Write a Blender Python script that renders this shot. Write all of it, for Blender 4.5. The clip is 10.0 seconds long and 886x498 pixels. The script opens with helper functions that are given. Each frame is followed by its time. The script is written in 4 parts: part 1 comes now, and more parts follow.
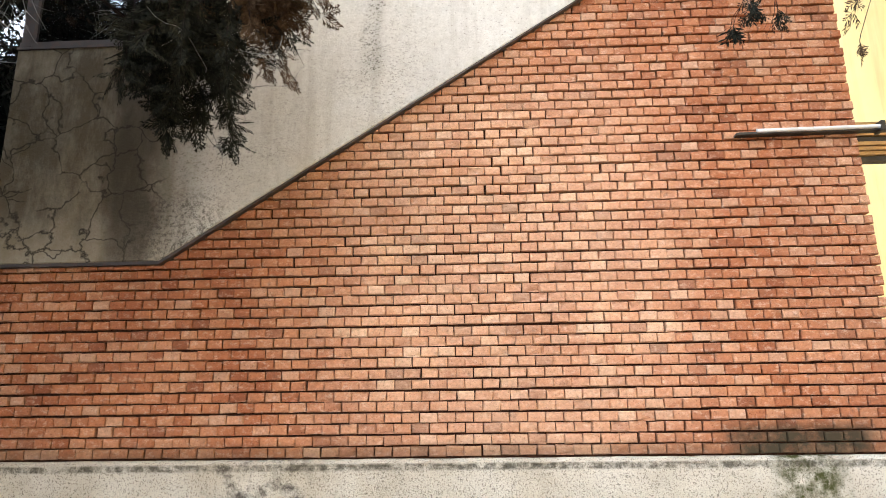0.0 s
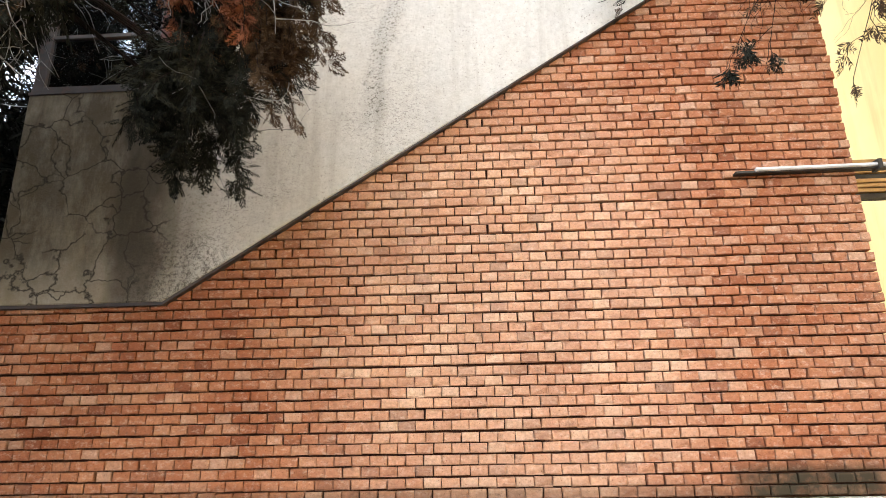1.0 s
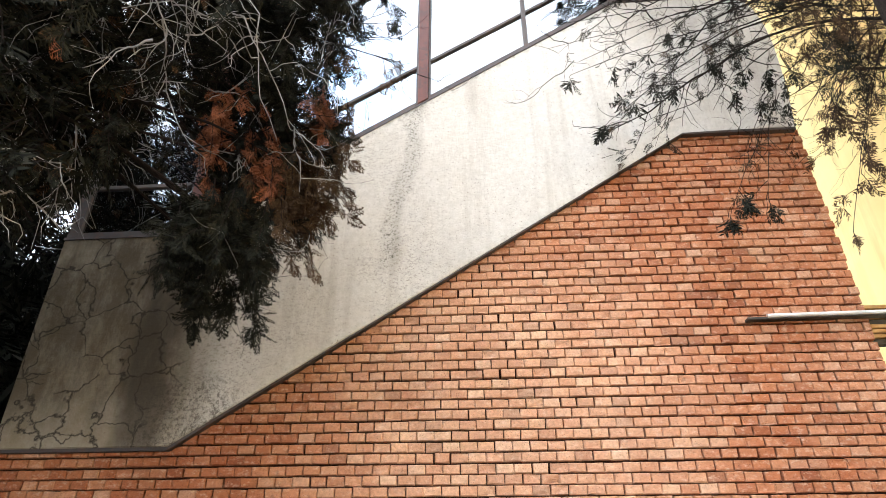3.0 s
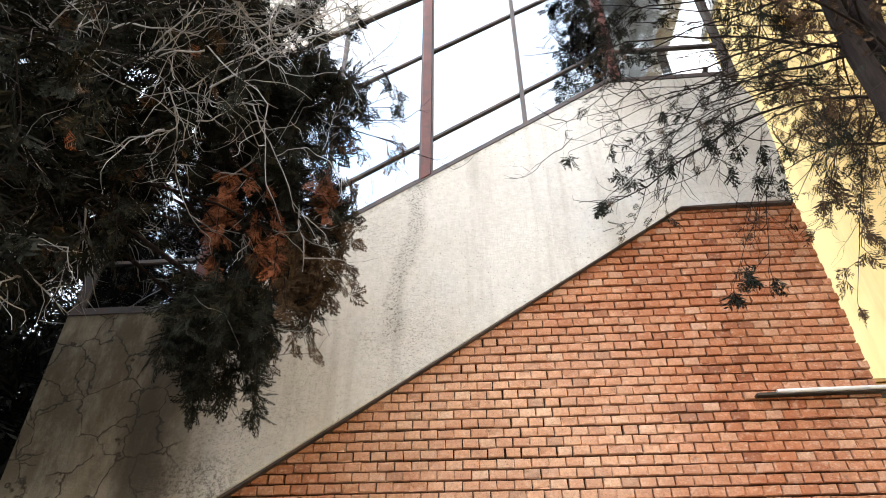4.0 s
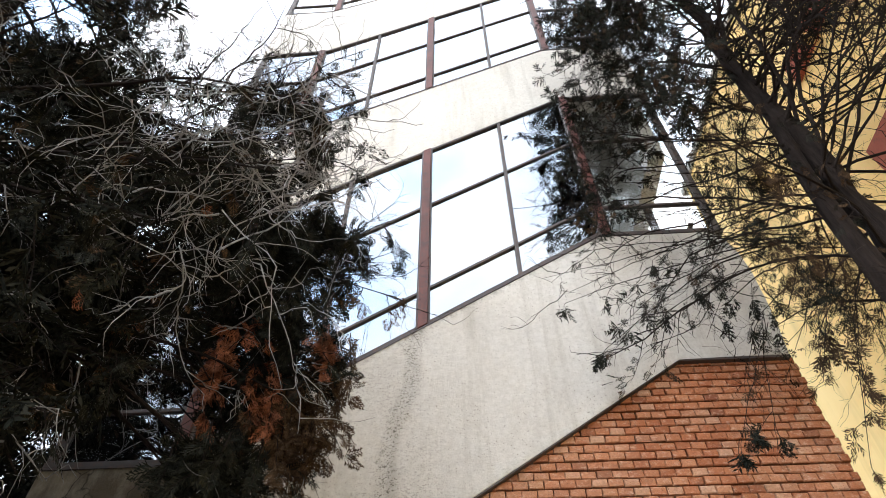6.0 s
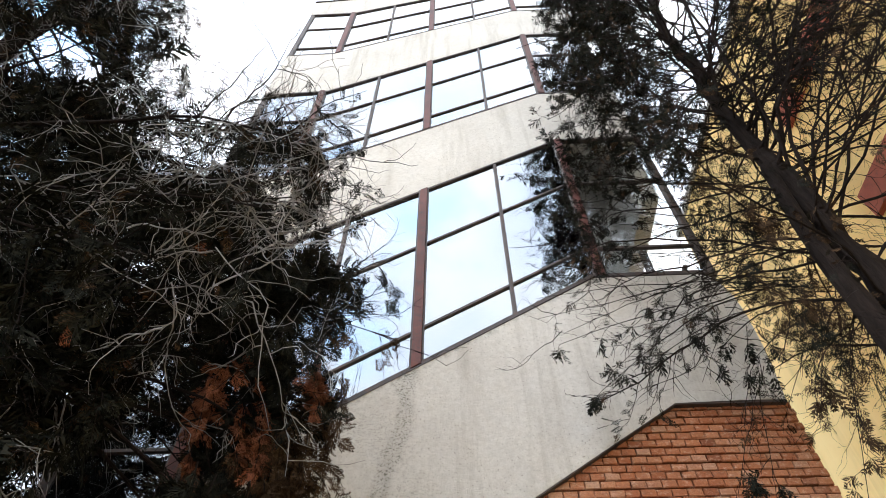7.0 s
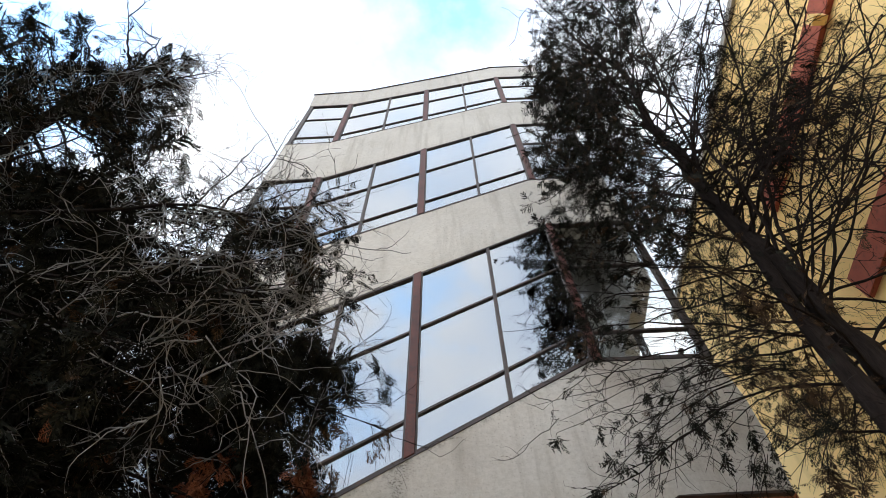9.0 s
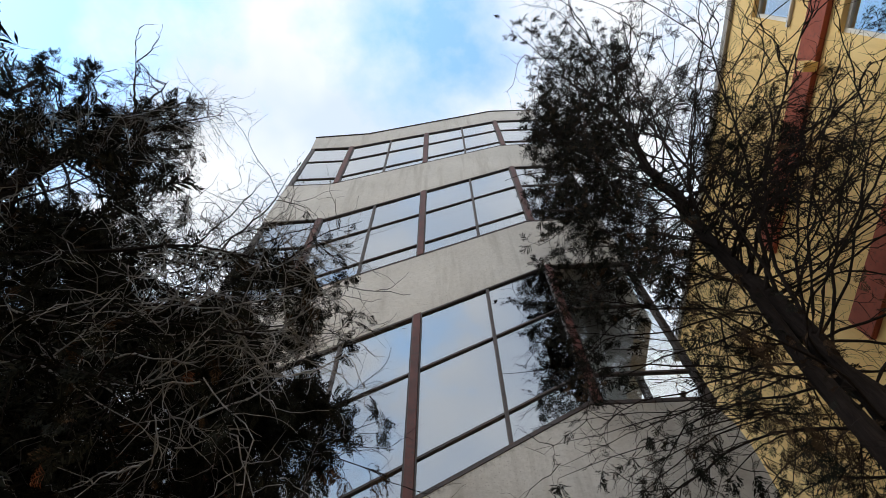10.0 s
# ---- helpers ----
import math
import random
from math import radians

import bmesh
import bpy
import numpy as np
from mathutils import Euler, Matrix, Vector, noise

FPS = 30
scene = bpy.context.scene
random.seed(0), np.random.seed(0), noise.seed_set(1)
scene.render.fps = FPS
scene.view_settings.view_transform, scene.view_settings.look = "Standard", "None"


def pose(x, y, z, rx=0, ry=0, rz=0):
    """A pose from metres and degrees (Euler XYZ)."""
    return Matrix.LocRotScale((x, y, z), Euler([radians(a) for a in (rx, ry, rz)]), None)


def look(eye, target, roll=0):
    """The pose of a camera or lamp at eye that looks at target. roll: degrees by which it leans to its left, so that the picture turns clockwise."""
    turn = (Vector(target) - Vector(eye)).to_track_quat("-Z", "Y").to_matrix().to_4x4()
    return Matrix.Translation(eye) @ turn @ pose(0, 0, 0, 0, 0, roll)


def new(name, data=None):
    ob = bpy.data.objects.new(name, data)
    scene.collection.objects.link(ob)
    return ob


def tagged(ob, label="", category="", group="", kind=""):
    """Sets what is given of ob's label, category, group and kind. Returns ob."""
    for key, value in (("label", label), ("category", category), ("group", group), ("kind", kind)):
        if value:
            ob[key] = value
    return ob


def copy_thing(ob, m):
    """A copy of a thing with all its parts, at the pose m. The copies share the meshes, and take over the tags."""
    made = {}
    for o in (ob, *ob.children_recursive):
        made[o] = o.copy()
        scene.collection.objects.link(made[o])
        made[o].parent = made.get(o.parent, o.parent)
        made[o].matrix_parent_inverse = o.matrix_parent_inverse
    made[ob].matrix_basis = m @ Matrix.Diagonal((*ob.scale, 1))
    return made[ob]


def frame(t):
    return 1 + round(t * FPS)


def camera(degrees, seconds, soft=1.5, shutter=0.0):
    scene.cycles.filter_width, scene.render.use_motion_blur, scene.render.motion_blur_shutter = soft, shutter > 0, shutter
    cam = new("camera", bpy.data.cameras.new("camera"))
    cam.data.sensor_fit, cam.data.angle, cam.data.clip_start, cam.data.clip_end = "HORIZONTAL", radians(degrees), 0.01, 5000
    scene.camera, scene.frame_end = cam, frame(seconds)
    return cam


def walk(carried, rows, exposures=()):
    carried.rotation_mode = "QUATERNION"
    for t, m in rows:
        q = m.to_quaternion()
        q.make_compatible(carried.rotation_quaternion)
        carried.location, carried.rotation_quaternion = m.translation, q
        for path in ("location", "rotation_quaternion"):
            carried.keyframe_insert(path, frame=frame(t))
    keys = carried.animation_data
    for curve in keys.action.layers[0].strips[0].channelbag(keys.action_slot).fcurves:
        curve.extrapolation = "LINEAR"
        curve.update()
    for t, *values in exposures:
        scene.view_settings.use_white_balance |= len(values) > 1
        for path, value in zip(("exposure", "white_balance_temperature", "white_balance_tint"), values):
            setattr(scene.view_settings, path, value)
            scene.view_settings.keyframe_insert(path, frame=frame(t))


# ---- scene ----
cam = camera(72.9, 10.0, soft=0.5)
PATH = [
    (0, (0.042, -0.002, 1.707), (-0.032, 1.947, 2.15), -0.8),
    (0.5, (0.038, -0.021, 1.74), (-0.046, 1.906, 2.268), -1.2),
    (1, (0.029, -0.023, 1.726), (-0.046, 1.896, 2.286), -1.1),
    (1.5, (0.04, -0.028, 1.733), (-0.039, 1.871, 2.357), -1.1),
    (2, (0.032, -0.042, 1.736), (-0.058, 1.825, 2.448), -1.2),
    (2.5, (0.038, -0.068, 1.74), (-0.069, 1.733, 2.603), -0.2),
    (4, (0.056, -0.138, 1.802), (-0.054, 1.483, 2.968), -0.3),
    (4.5, (0.041, -0.143, 1.814), (-0.054, 1.377, 3.111), 0.4),
    (5, (0.022, -0.168, 1.835), (-0.076, 1.263, 3.228), 0.5),
    (5.5, (0.01, -0.21, 1.852), (-0.071, 1.155, 3.311), -0.0),
    (7, (0.027, -0.222, 1.868), (-0.019, 0.991, 3.458), -0.1),
    (7.5, (0.034, -0.235, 1.866), (-0.015, 0.93, 3.491), 0.2),
    (8, (0.044, -0.23, 1.871), (-0.01, 0.894, 3.524), 0.4),
    (8.5, (0.028, -0.245, 1.863), (-0.025, 0.804, 3.565), 0.4),
    (9, (0.038, -0.245, 1.874), (0.02, 0.74, 3.614), -1.3),
    (9.5, (0.05, -0.256, 1.871), (0.019, 0.665, 3.646), -0.7),
    (10, (0.037, -0.254, 1.864), (0.026, 0.611, 3.667), -1.5),
]
EXPOSURES = [(0.0, 2.02), (2.5, 2.02), (4.5, 1.80), (5.5, 1.55), (7.5, 1.05), (9.0, 0.46), (10.0, -0.17)]
walk(cam, [(t, look(eye, target, roll)) for t, eye, target, roll in PATH], EXPOSURES)


# ---------------------------------------------------------------- world, sun
SUN_DIR = Vector((-0.75, -0.36, 0.6)).normalized()      # towards the sun, veiled by cloud
world = bpy.data.worlds.new("sky")
scene.world = world
world.use_nodes = True
wn, wl = world.node_tree.nodes, world.node_tree.links
wn.clear()
w_out = wn.new("ShaderNodeOutputWorld")
w_sky = wn.new("ShaderNodeTexSky")
w_sky.sky_type = "NISHITA"
w_sky.sun_disc = False
w_sky.sun_elevation = math.asin(SUN_DIR.z)
w_sky.sun_rotation = math.atan2(SUN_DIR.x, SUN_DIR.y)
w_sky.dust_density = 0.2
w_sky.ozone_density = 0.3
w_blue = wn.new("ShaderNodeBackground")
w_blue.inputs["Strength"].default_value = 0.62
w_cloud = wn.new("ShaderNodeBackground")
w_cloud.inputs["Strength"].default_value = 1.25
w_mix = wn.new("ShaderNodeMixShader")
w_co = wn.new("ShaderNodeTexCoord")
w_map = wn.new("ShaderNodeMapping")
w_map.inputs["Location"].default_value = (0.65, 0.2, 0.1)
w_map.inputs["Scale"].default_value = (1.0, 1.0, 1.5)
w_noise = wn.new("ShaderNodeTexNoise")
w_noise.inputs["Scale"].default_value = 2.6
w_noise.inputs["Detail"].default_value = 7.0
w_noise.inputs["Roughness"].default_value = 0.55
w_ramp = wn.new("ShaderNodeValToRGB")
w_ramp.color_ramp.elements[0].position, w_ramp.color_ramp.elements[1].position = 0.35, 0.54
w_tone = wn.new("ShaderNodeTexNoise")
w_tone.inputs["Scale"].default_value = 3.4
w_tone.inputs["Detail"].default_value = 4.0
w_tint = wn.new("ShaderNodeValToRGB")
w_tint.color_ramp.elements[0].color, w_tint.color_ramp.elements[1].color = (0.68, 0.79, 0.95, 1), (0.965, 0.995, 1.03, 1)
w_tint.color_ramp.elements[0].position, w_tint.color_ramp.elements[1].position = 0.35, 0.6
wl.new(w_co.outputs["Generated"], w_map.inputs["Vector"])
wl.new(w_map.outputs["Vector"], w_noise.inputs["Vector"])
wl.new(w_map.outputs["Vector"], w_tone.inputs["Vector"])
# rifts of open blue in the cloud sheet
def rift(way, size, depth, field):
    far = wn.new("ShaderNodeVectorMath")
    far.operation = "DISTANCE"
    far.inputs[1].default_value = Vector(way).normalized()
    wl.new(w_co.outputs["Generated"], far.inputs[0])
    fall = wn.new("ShaderNodeMapRange")
    fall.interpolation_type = "SMOOTHSTEP"
    fall.inputs[1].default_value, fall.inputs[2].default_value = 0.0, size
    fall.inputs[3].default_value, fall.inputs[4].default_value = depth, 0.0
    wl.new(far.outputs["Value"], fall.inputs[0])
    less = wn.new("ShaderNodeMath")
    less.operation = "SUBTRACT"
    wl.new(field, less.inputs[0])
    wl.new(fall.outputs[0], less.inputs[1])
    return less.outputs[0]


field = wn.new("ShaderNodeMath")
field.inputs[1].default_value = 0.115
wl.new(w_noise.outputs["Fac"], field.inputs[0])
field = field.outputs[0]
for way, size, depth in (((-0.58, 0.06, 0.82), 0.46, 0.33), ((-0.05, 0.06, 1.0), 0.23, 0.19), ((0.08, 0.15, 0.98), 0.17, 0.14), ((-0.75, 0.5, 0.7), 0.3, 0.22), ((-0.12, -0.62, 0.78), 0.34, 0.10), ((0.0, -0.25, 0.95), 0.25, 0.09)):
    field = rift(way, size, depth, field)
wl.new(field, w_ramp.inputs["Fac"])
wl.new(w_tone.outputs["Fac"], w_tint.inputs["Fac"])
wl.new(w_tint.outputs["Color"], w_cloud.inputs["Color"])
w_hue = wn.new("ShaderNodeMix")
w_hue.data_type, w_hue.blend_type = "RGBA", "MULTIPLY"
w_hue.inputs[0].default_value, w_hue.inputs[7].default_value = 1.0, (0.86, 1.0, 0.92, 1)
wl.new(w_sky.outputs["Color"], w_hue.inputs[6])
wl.new(w_hue.outputs[2], w_blue.inputs["Color"])
wl.new(w_ramp.outputs["Color"], w_mix.inputs["Fac"])
wl.new(w_blue.outputs["Background"], w_mix.inputs[1])
wl.new(w_cloud.outputs["Background"], w_mix.inputs[2])
wl.new(w_mix.outputs["Shader"], w_out.inputs["Surface"])

sun = new("sun", bpy.data.lights.new("sun", "SUN"))
sun.data.energy, sun.data.angle, sun.data.color = 1.5, radians(13), (1.0, 0.965, 0.91)
sun.matrix_world = look(SUN_DIR * 50, (0, 0, 0))


# ---------------------------------------------------------------- materials
class Mat:
    """A small builder of node materials; colours and masks are sockets."""

    def __init__(self, name):
        self.m = bpy.data.materials.new(name)
        self.m.use_nodes = True
        self.t = self.m.node_tree
        self.b = self.t.nodes["Principled BSDF"]
        self.out = self.t.nodes["Material Output"]
        self.co = self.t.nodes.new("ShaderNodeTexCoord").outputs["Object"]

    def put(self, socket, value):
        if hasattr(value, "is_linked"):
            self.t.links.new(value, socket)
        elif isinstance(value, (tuple, list)) and len(value) == 3 and socket.type == "RGBA":
            socket.default_value = (*value, 1)
        else:
            socket.default_value = value

    def scaled(self, scale, loc=(0, 0, 0)):
        n = self.t.nodes.new("ShaderNodeMapping")
        n.inputs["Scale"].default_value, n.inputs["Location"].default_value = scale, loc
        self.t.links.new(self.co, n.inputs["Vector"])
        return n.outputs["Vector"]

    def noise(self, scale, detail=4.0, rough=0.55, vec=None, distort=0.0):
        n = self.t.nodes.new("ShaderNodeTexNoise")
        self.put(n.inputs["Vector"], vec or self.co)
        n.inputs["Scale"].default_value, n.inputs["Detail"].default_value = scale, detail
        n.inputs["Roughness"].default_value, n.inputs["Distortion"].default_value = rough, distort
        return n.outputs["Fac"]

    def cells(self, scale, vec=None, feature="DISTANCE_TO_EDGE"):
        n = self.t.nodes.new("ShaderNodeTexVoronoi")
        n.feature = feature
        self.put(n.inputs["Vector"], vec or self.co)
        n.inputs["Scale"].default_value = scale
        return n.outputs["Distance"]

    def ramp(self, fac, *stops):
        n = self.t.nodes.new("ShaderNodeValToRGB")
        e = n.color_ramp.elements
        while len(e) < len(stops):
            e.new(0.5)
        for k, (p, c) in zip(e, stops):
            k.position, k.color = p, (*(c if isinstance(c, tuple) else (c, c, c)), 1)
        self.put(n.inputs["Fac"], fac)
        return n.outputs["Color"]

    def mix(self, fac, a, b, kind="MIX"):
        n = self.t.nodes.new("ShaderNodeMix")
        n.data_type, n.blend_type = "RGBA", kind
        self.put(n.inputs[0], fac)
        self.put(n.inputs[6], a)
        self.put(n.inputs[7], b)
        return n.outputs[2]

    def math(self, op, a, b=0.0, c=0.0):
        n = self.t.nodes.new("ShaderNodeMath")
        n.operation = op
        for s, v in zip(n.inputs, (a, b, c)):
            self.put(s, v)
        return n.outputs[0]

    def axis(self, k):
        n = self.t.nodes.new("ShaderNodeSeparateXYZ")
        self.t.links.new(self.co, n.inputs[0])
        return n.outputs[k]

    def span(self, value, lo, hi, soft):
        """1 between lo and hi, falling to 0 over soft."""
        up = self.t.nodes.new("ShaderNodeMapRange")
        up.interpolation_type = "SMOOTHSTEP"
        self.put(up.inputs[0], value)
        up.inputs[1].default_value, up.inputs[2].default_value = lo - soft, lo
        dn = self.t.nodes.new("ShaderNodeMapRange")
        dn.interpolation_type = "SMOOTHSTEP"
        self.put(dn.inputs[0], value)
        dn.inputs[1].default_value, dn.inputs[2].default_value = hi + soft, hi
        return self.math("MULTIPLY", up.outputs[0], dn.outputs[0])

    def bump(self, height, strength, distance):
        n = self.t.nodes.new("ShaderNodeBump")
        n.inputs["Strength"].default_value, n.inputs["Distance"].default_value = strength, distance
        self.put(n.inputs["Height"], height)
        self.t.links.new(n.outputs["Normal"], self.b.inputs["Normal"])

    def done(self, color, rough=0.8, metal=0.0, spec=0.3):
        self.put(self.b.inputs["Base Color"], color)
        self.put(self.b.inputs["Roughness"], rough)
        self.b.inputs["Metallic"].default_value = metal
        self.b.inputs["Specular IOR Level"].default_value = spec
        return self.m


def brick_material(name, per_object):
    m = Mat(name)
    if per_object:
        rnd = m.t.nodes.new("ShaderNodeObjectInfo").outputs["Random"]
    else:
        rnd = m.t.nodes.new("ShaderNodeNewGeometry").outputs["Random Per Island"]
    if per_object:                       # pieces carry their own origin: take the wall's place instead
        m.co = m.t.nodes.new("ShaderNodeNewGeometry").outputs["Position"]
    base = m.ramp(rnd, (0.0, (0.26, 0.10, 0.055)), (0.10, (0.44, 0.175, 0.088)), (0.35, (0.51, 0.22, 0.115)),
                  (0.62, (0.57, 0.265, 0.145)), (0.84, (0.61, 0.325, 0.195)), (1.0, (0.66, 0.44, 0.32)))
    blot = m.noise(0.9, 3.0, 0.6)
    base = m.mix(m.ramp(blot, (0.38, 0.0), (0.66, 0.55)), base, (0.34, 0.115, 0.055))
    pale = m.noise(0.55, 4.0, 0.6, m.scaled((1, 1, 1.2), (3.1, 0, 1.7)))
    base = m.mix(m.ramp(pale, (0.52, 0.0), (0.72, 0.35)), base, (0.62, 0.42, 0.30))
    base = m.mix(1.0, base, (0.92, 0.82, 0.745), "MULTIPLY")
    # bright middle of the wall: light falloff put into the colour, plus some bloom
    lit_centre = m.math("MULTIPLY", m.span(m.axis(0), -0.4, 1.0, 1.2), m.span(m.axis(2), 1.6, 3.4, 1.1))
    base = m.mix(m.math("MULTIPLY", lit_centre, m.ramp(m.noise(2.3, 5, 0.7), (0.3, 0.35), (0.7, 1.0))), base, (0.26, 0.235, 0.18), "ADD")
    grain = m.noise(42.0, 5.0, 0.65)
    base = m.mix(0.55, base, m.ramp(grain, (0.3, (0.35, 0.32, 0.3)), (0.7, (1.0, 1.0, 1.0))), "MULTIPLY")
    pits = m.ramp(m.noise(95.0, 2.0, 0.5), (0.30, 0.0), (0.36, 1.0))
    base = m.mix(1.0, base, m.mix(pits, (0.62, 0.56, 0.53), (1, 1, 1)), "MULTIPLY")
    smear = m.ramp(m.noise(16.0, 6.0, 0.75, m.scaled((1, 1, 1.7))), (0.52, 0.0), (0.70, 0.55))
    base = m.mix(smear, base, (0.72, 0.53, 0.41))
    soot = m.ramp(m.noise(13.0, 6.0, 0.75), (0.58, 0.0), (0.72, 0.6))
    base = m.mix(soot, base, (0.12, 0.075, 0.055))
    # damp moss patch above the plinth and the grimy foot of the wall
    moss = m.math("MULTIPLY", m.span(m.axis(0), 2.0, 2.75, 0.3), m.span(m.axis(2), 1.1, 1.33, 0.16))
    foot = m.math("MULTIPLY", m.span(m.axis(2), 1.0, 1.23, 0.12), 0.5)
    dirt = m.math("MULTIPLY", m.math("MAXIMUM", moss, foot), m.ramp(m.noise(7.0, 5.0, 0.7), (0.25, 0.55), (0.55, 1.0)))
    base = m.mix(dirt, base, (0.048, 0.036, 0.021))
    m.bump(m.mix(0.5, grain, m.noise(11.0, 4.0, 0.6)), 0.55, 0.006)
    return m.done(base, 0.86, spec=0.25)


def mortar_material():
    m = Mat("mortar")
    c = m.ramp(m.noise(30, 4), (0.3, (0.024, 0.011, 0.007)), (0.75, (0.075, 0.035, 0.021)))
    m.bump(m.noise(60, 4), 0.6, 0.006)
    return m.done(c, 0.95, spec=0.1)


def render_material(name, base_a, base_b, marks):
    """Weathered cement render: pitted, streaked, cracked near its foot."""
    m = Mat(name)
    c = m.ramp(m.noise(0.8, 5, 0.6), (0.3, base_a), (0.7, base_b))
    c = m.mix(0.42, c, m.ramp(m.noise(24, 7, 0.75), (0.30, (0.55, 0.53, 0.5)), (0.60, (1, 1, 1))), "MULTIPLY")
    run = m.noise(1.0, 5, 0.65, m.scaled((5.0, 1.0, 0.32)))
    c = m.mix(m.ramp(run, (0.52, 0.0), (0.80, 0.55)), c, (0.27, 0.24, 0.20))
    pits = m.ramp(m.noise(48, 2, 0.5), (0.30, 0.0), (0.36, 1.0))
    c = m.mix(m.ramp(m.noise(2.1, 4), (0.4, 0.1), (0.65, 0.6)), c, m.mix(pits, (0.33, 0.3, 0.27), (1, 1, 1)), "MULTIPLY")
    x, z = m.axis(0), m.axis(2)
    if marks:
        wob = m.math("MULTIPLY_ADD", m.noise(1.6, 3, 0.6), 0.34, m.math("SUBTRACT", x, 0.17))
        # rain streak below the middle post, broken in two
        lane = m.math("SUBTRACT", wob, m.math("MULTIPLY", m.math("SUBTRACT", z, 6.05), 0.142))
        streak = m.math("MULTIPLY", m.span(lane, -0.49, -0.41, 0.11), m.span(z, 4.2, 6.05, 0.2))
        craze = m.ramp(m.noise(44, 5, 0.75, m.scaled((1.0, 1.0, 1.5)), 0.6), (0.53, 0.0), (0.60, 1.0))
        near = m.math("MULTIPLY", m.span(wob, -2.3, -0.5, 0.5), m.ramp(m.noise(1.3, 3), (0.42, 0.0), (0.62, 0.5)))
        streak = m.math("MAXIMUM", m.math("MULTIPLY", streak, m.math("MULTIPLY_ADD", craze, 0.8, 0.16)), m.math("MULTIPLY", near, craze))
        under = m.math("SUBTRACT", m.math("SUBTRACT", z, 6.31), m.math("MULTIPLY", x, 0.648))
        lip = m.math("MULTIPLY", m.span(under, -0.05, 0.05, 0.10), m.ramp(m.noise(17, 6, 0.8), (0.48, 0.0), (0.62, 0.7)))
        c = m.mix(lip, c, (0.16, 0.14, 0.12))
        c = m.mix(streak, c, (0.11, 0.098, 0.08))
        # lower landing: real grime, with the tree's shade put into the colour too
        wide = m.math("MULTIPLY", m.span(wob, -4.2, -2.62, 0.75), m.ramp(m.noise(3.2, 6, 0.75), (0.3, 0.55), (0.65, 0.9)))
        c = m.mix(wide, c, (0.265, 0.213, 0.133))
        landing_top = m.math("MULTIPLY", m.span(wob, -4.0, -2.5, 0.55), m.span(z, 3.2, 4.7, 0.75))
        grime_shade = m.math("MULTIPLY", landing_top, m.ramp(m.noise(1.6, 7, 0.75, m.scaled((2.2, 1, 0.9))), (0.32, 0.45), (0.56, 1.0)))
        c = m.mix(m.math("MULTIPLY", grime_shade, 0.8), c, (0.05, 0.038, 0.022))
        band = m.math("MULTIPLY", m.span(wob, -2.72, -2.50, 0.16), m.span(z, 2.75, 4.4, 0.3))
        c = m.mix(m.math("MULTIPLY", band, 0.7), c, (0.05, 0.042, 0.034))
        wavy = m.t.nodes.new("ShaderNodeTexNoise")
        wavy.inputs["Scale"].default_value, wavy.inputs["Detail"].default_value = 3.5, 5.0
        m.t.links.new(m.co, wavy.inputs["Vector"])
        crackle = m.ramp(m.cells(4.2, m.mix(0.30, m.co, wavy.outputs["Color"])), (0.0, 1.0), (0.034, 0.0))
        where = m.math("MULTIPLY", m.span(x, -3.9, -2.45, 0.2), m.ramp(m.noise(1.7, 2), (0.42, 0.0), (0.50, 0.95)))
        c = m.mix(m.math("MULTIPLY", crackle, where), c, (0.03, 0.025, 0.02))
        foot = m.math("MULTIPLY", m.span(x, -2.55, -2.0, 0.25), m.span(z, 2.6, 3.1, 0.2))
        c = m.mix(m.math("MULTIPLY", foot, m.ramp(m.noise(42, 6, 0.8), (0.47, 0.0), (0.58, 0.75))), c, (0.06, 0.05, 0.04))
    m.bump(m.mix(0.35, m.noise(38, 6, 0.75), m.noise(9, 4)), 0.8, 0.012)
    return m.done(c, 0.9, spec=0.2)


def plinth_material():
    m = Mat("plinth_render")
    c = m.ramp(m.noise(2.2, 6, 0.65), (0.3, (0.49, 0.435, 0.35)), (0.7, (0.70, 0.65, 0.575)))
    c = m.mix(m.ramp(m.noise(85, 5, 0.75), (0.38, 0.8), (0.48, 0.0)), c, (0.12, 0.10, 0.075))
    moss = m.math("MULTIPLY", m.span(m.axis(0), 2.25, 2.5, 0.2), m.ramp(m.noise(9, 5, 0.7), (0.35, 0.0), (0.6, 1.0)))
    c = m.mix(moss, c, (0.06, 0.065, 0.02))
    dark = m.math("MULTIPLY", m.span(m.axis(0), -1.75, -1.2, 0.15), m.ramp(m.noise(6, 5, 0.7), (0.48, 0.0), (0.62, 0.9)))
    c = m.mix(dark, c, (0.06, 0.05, 0.045))
    lip = m.math("MULTIPLY", m.span(m.axis(2), 1.135, 1.16, 0.02), m.ramp(m.noise(16, 5, 0.7), (0.35, 0.0), (0.6, 0.85)))
    c = m.mix(lip, c, (0.05, 0.045, 0.03))
    m.bump(m.noise(70, 6, 0.75), 0.9, 0.012)
    return m.done(c, 0.92, spec=0.2)


def paint_material(name, a, b, rust, amount, rough=0.55):
    m = Mat(name)
    c = m.ramp(m.noise(3.0, 4), (0.3, a), (0.7, b))
    c = m.mix(m.ramp(m.noise(14, 6, 0.7), (0.5, 0.0), (0.68, amount)), c, rust)
    m.bump(m.noise(60, 4), 0.3, 0.003)
    return m.done(c, rough, spec=0.35)


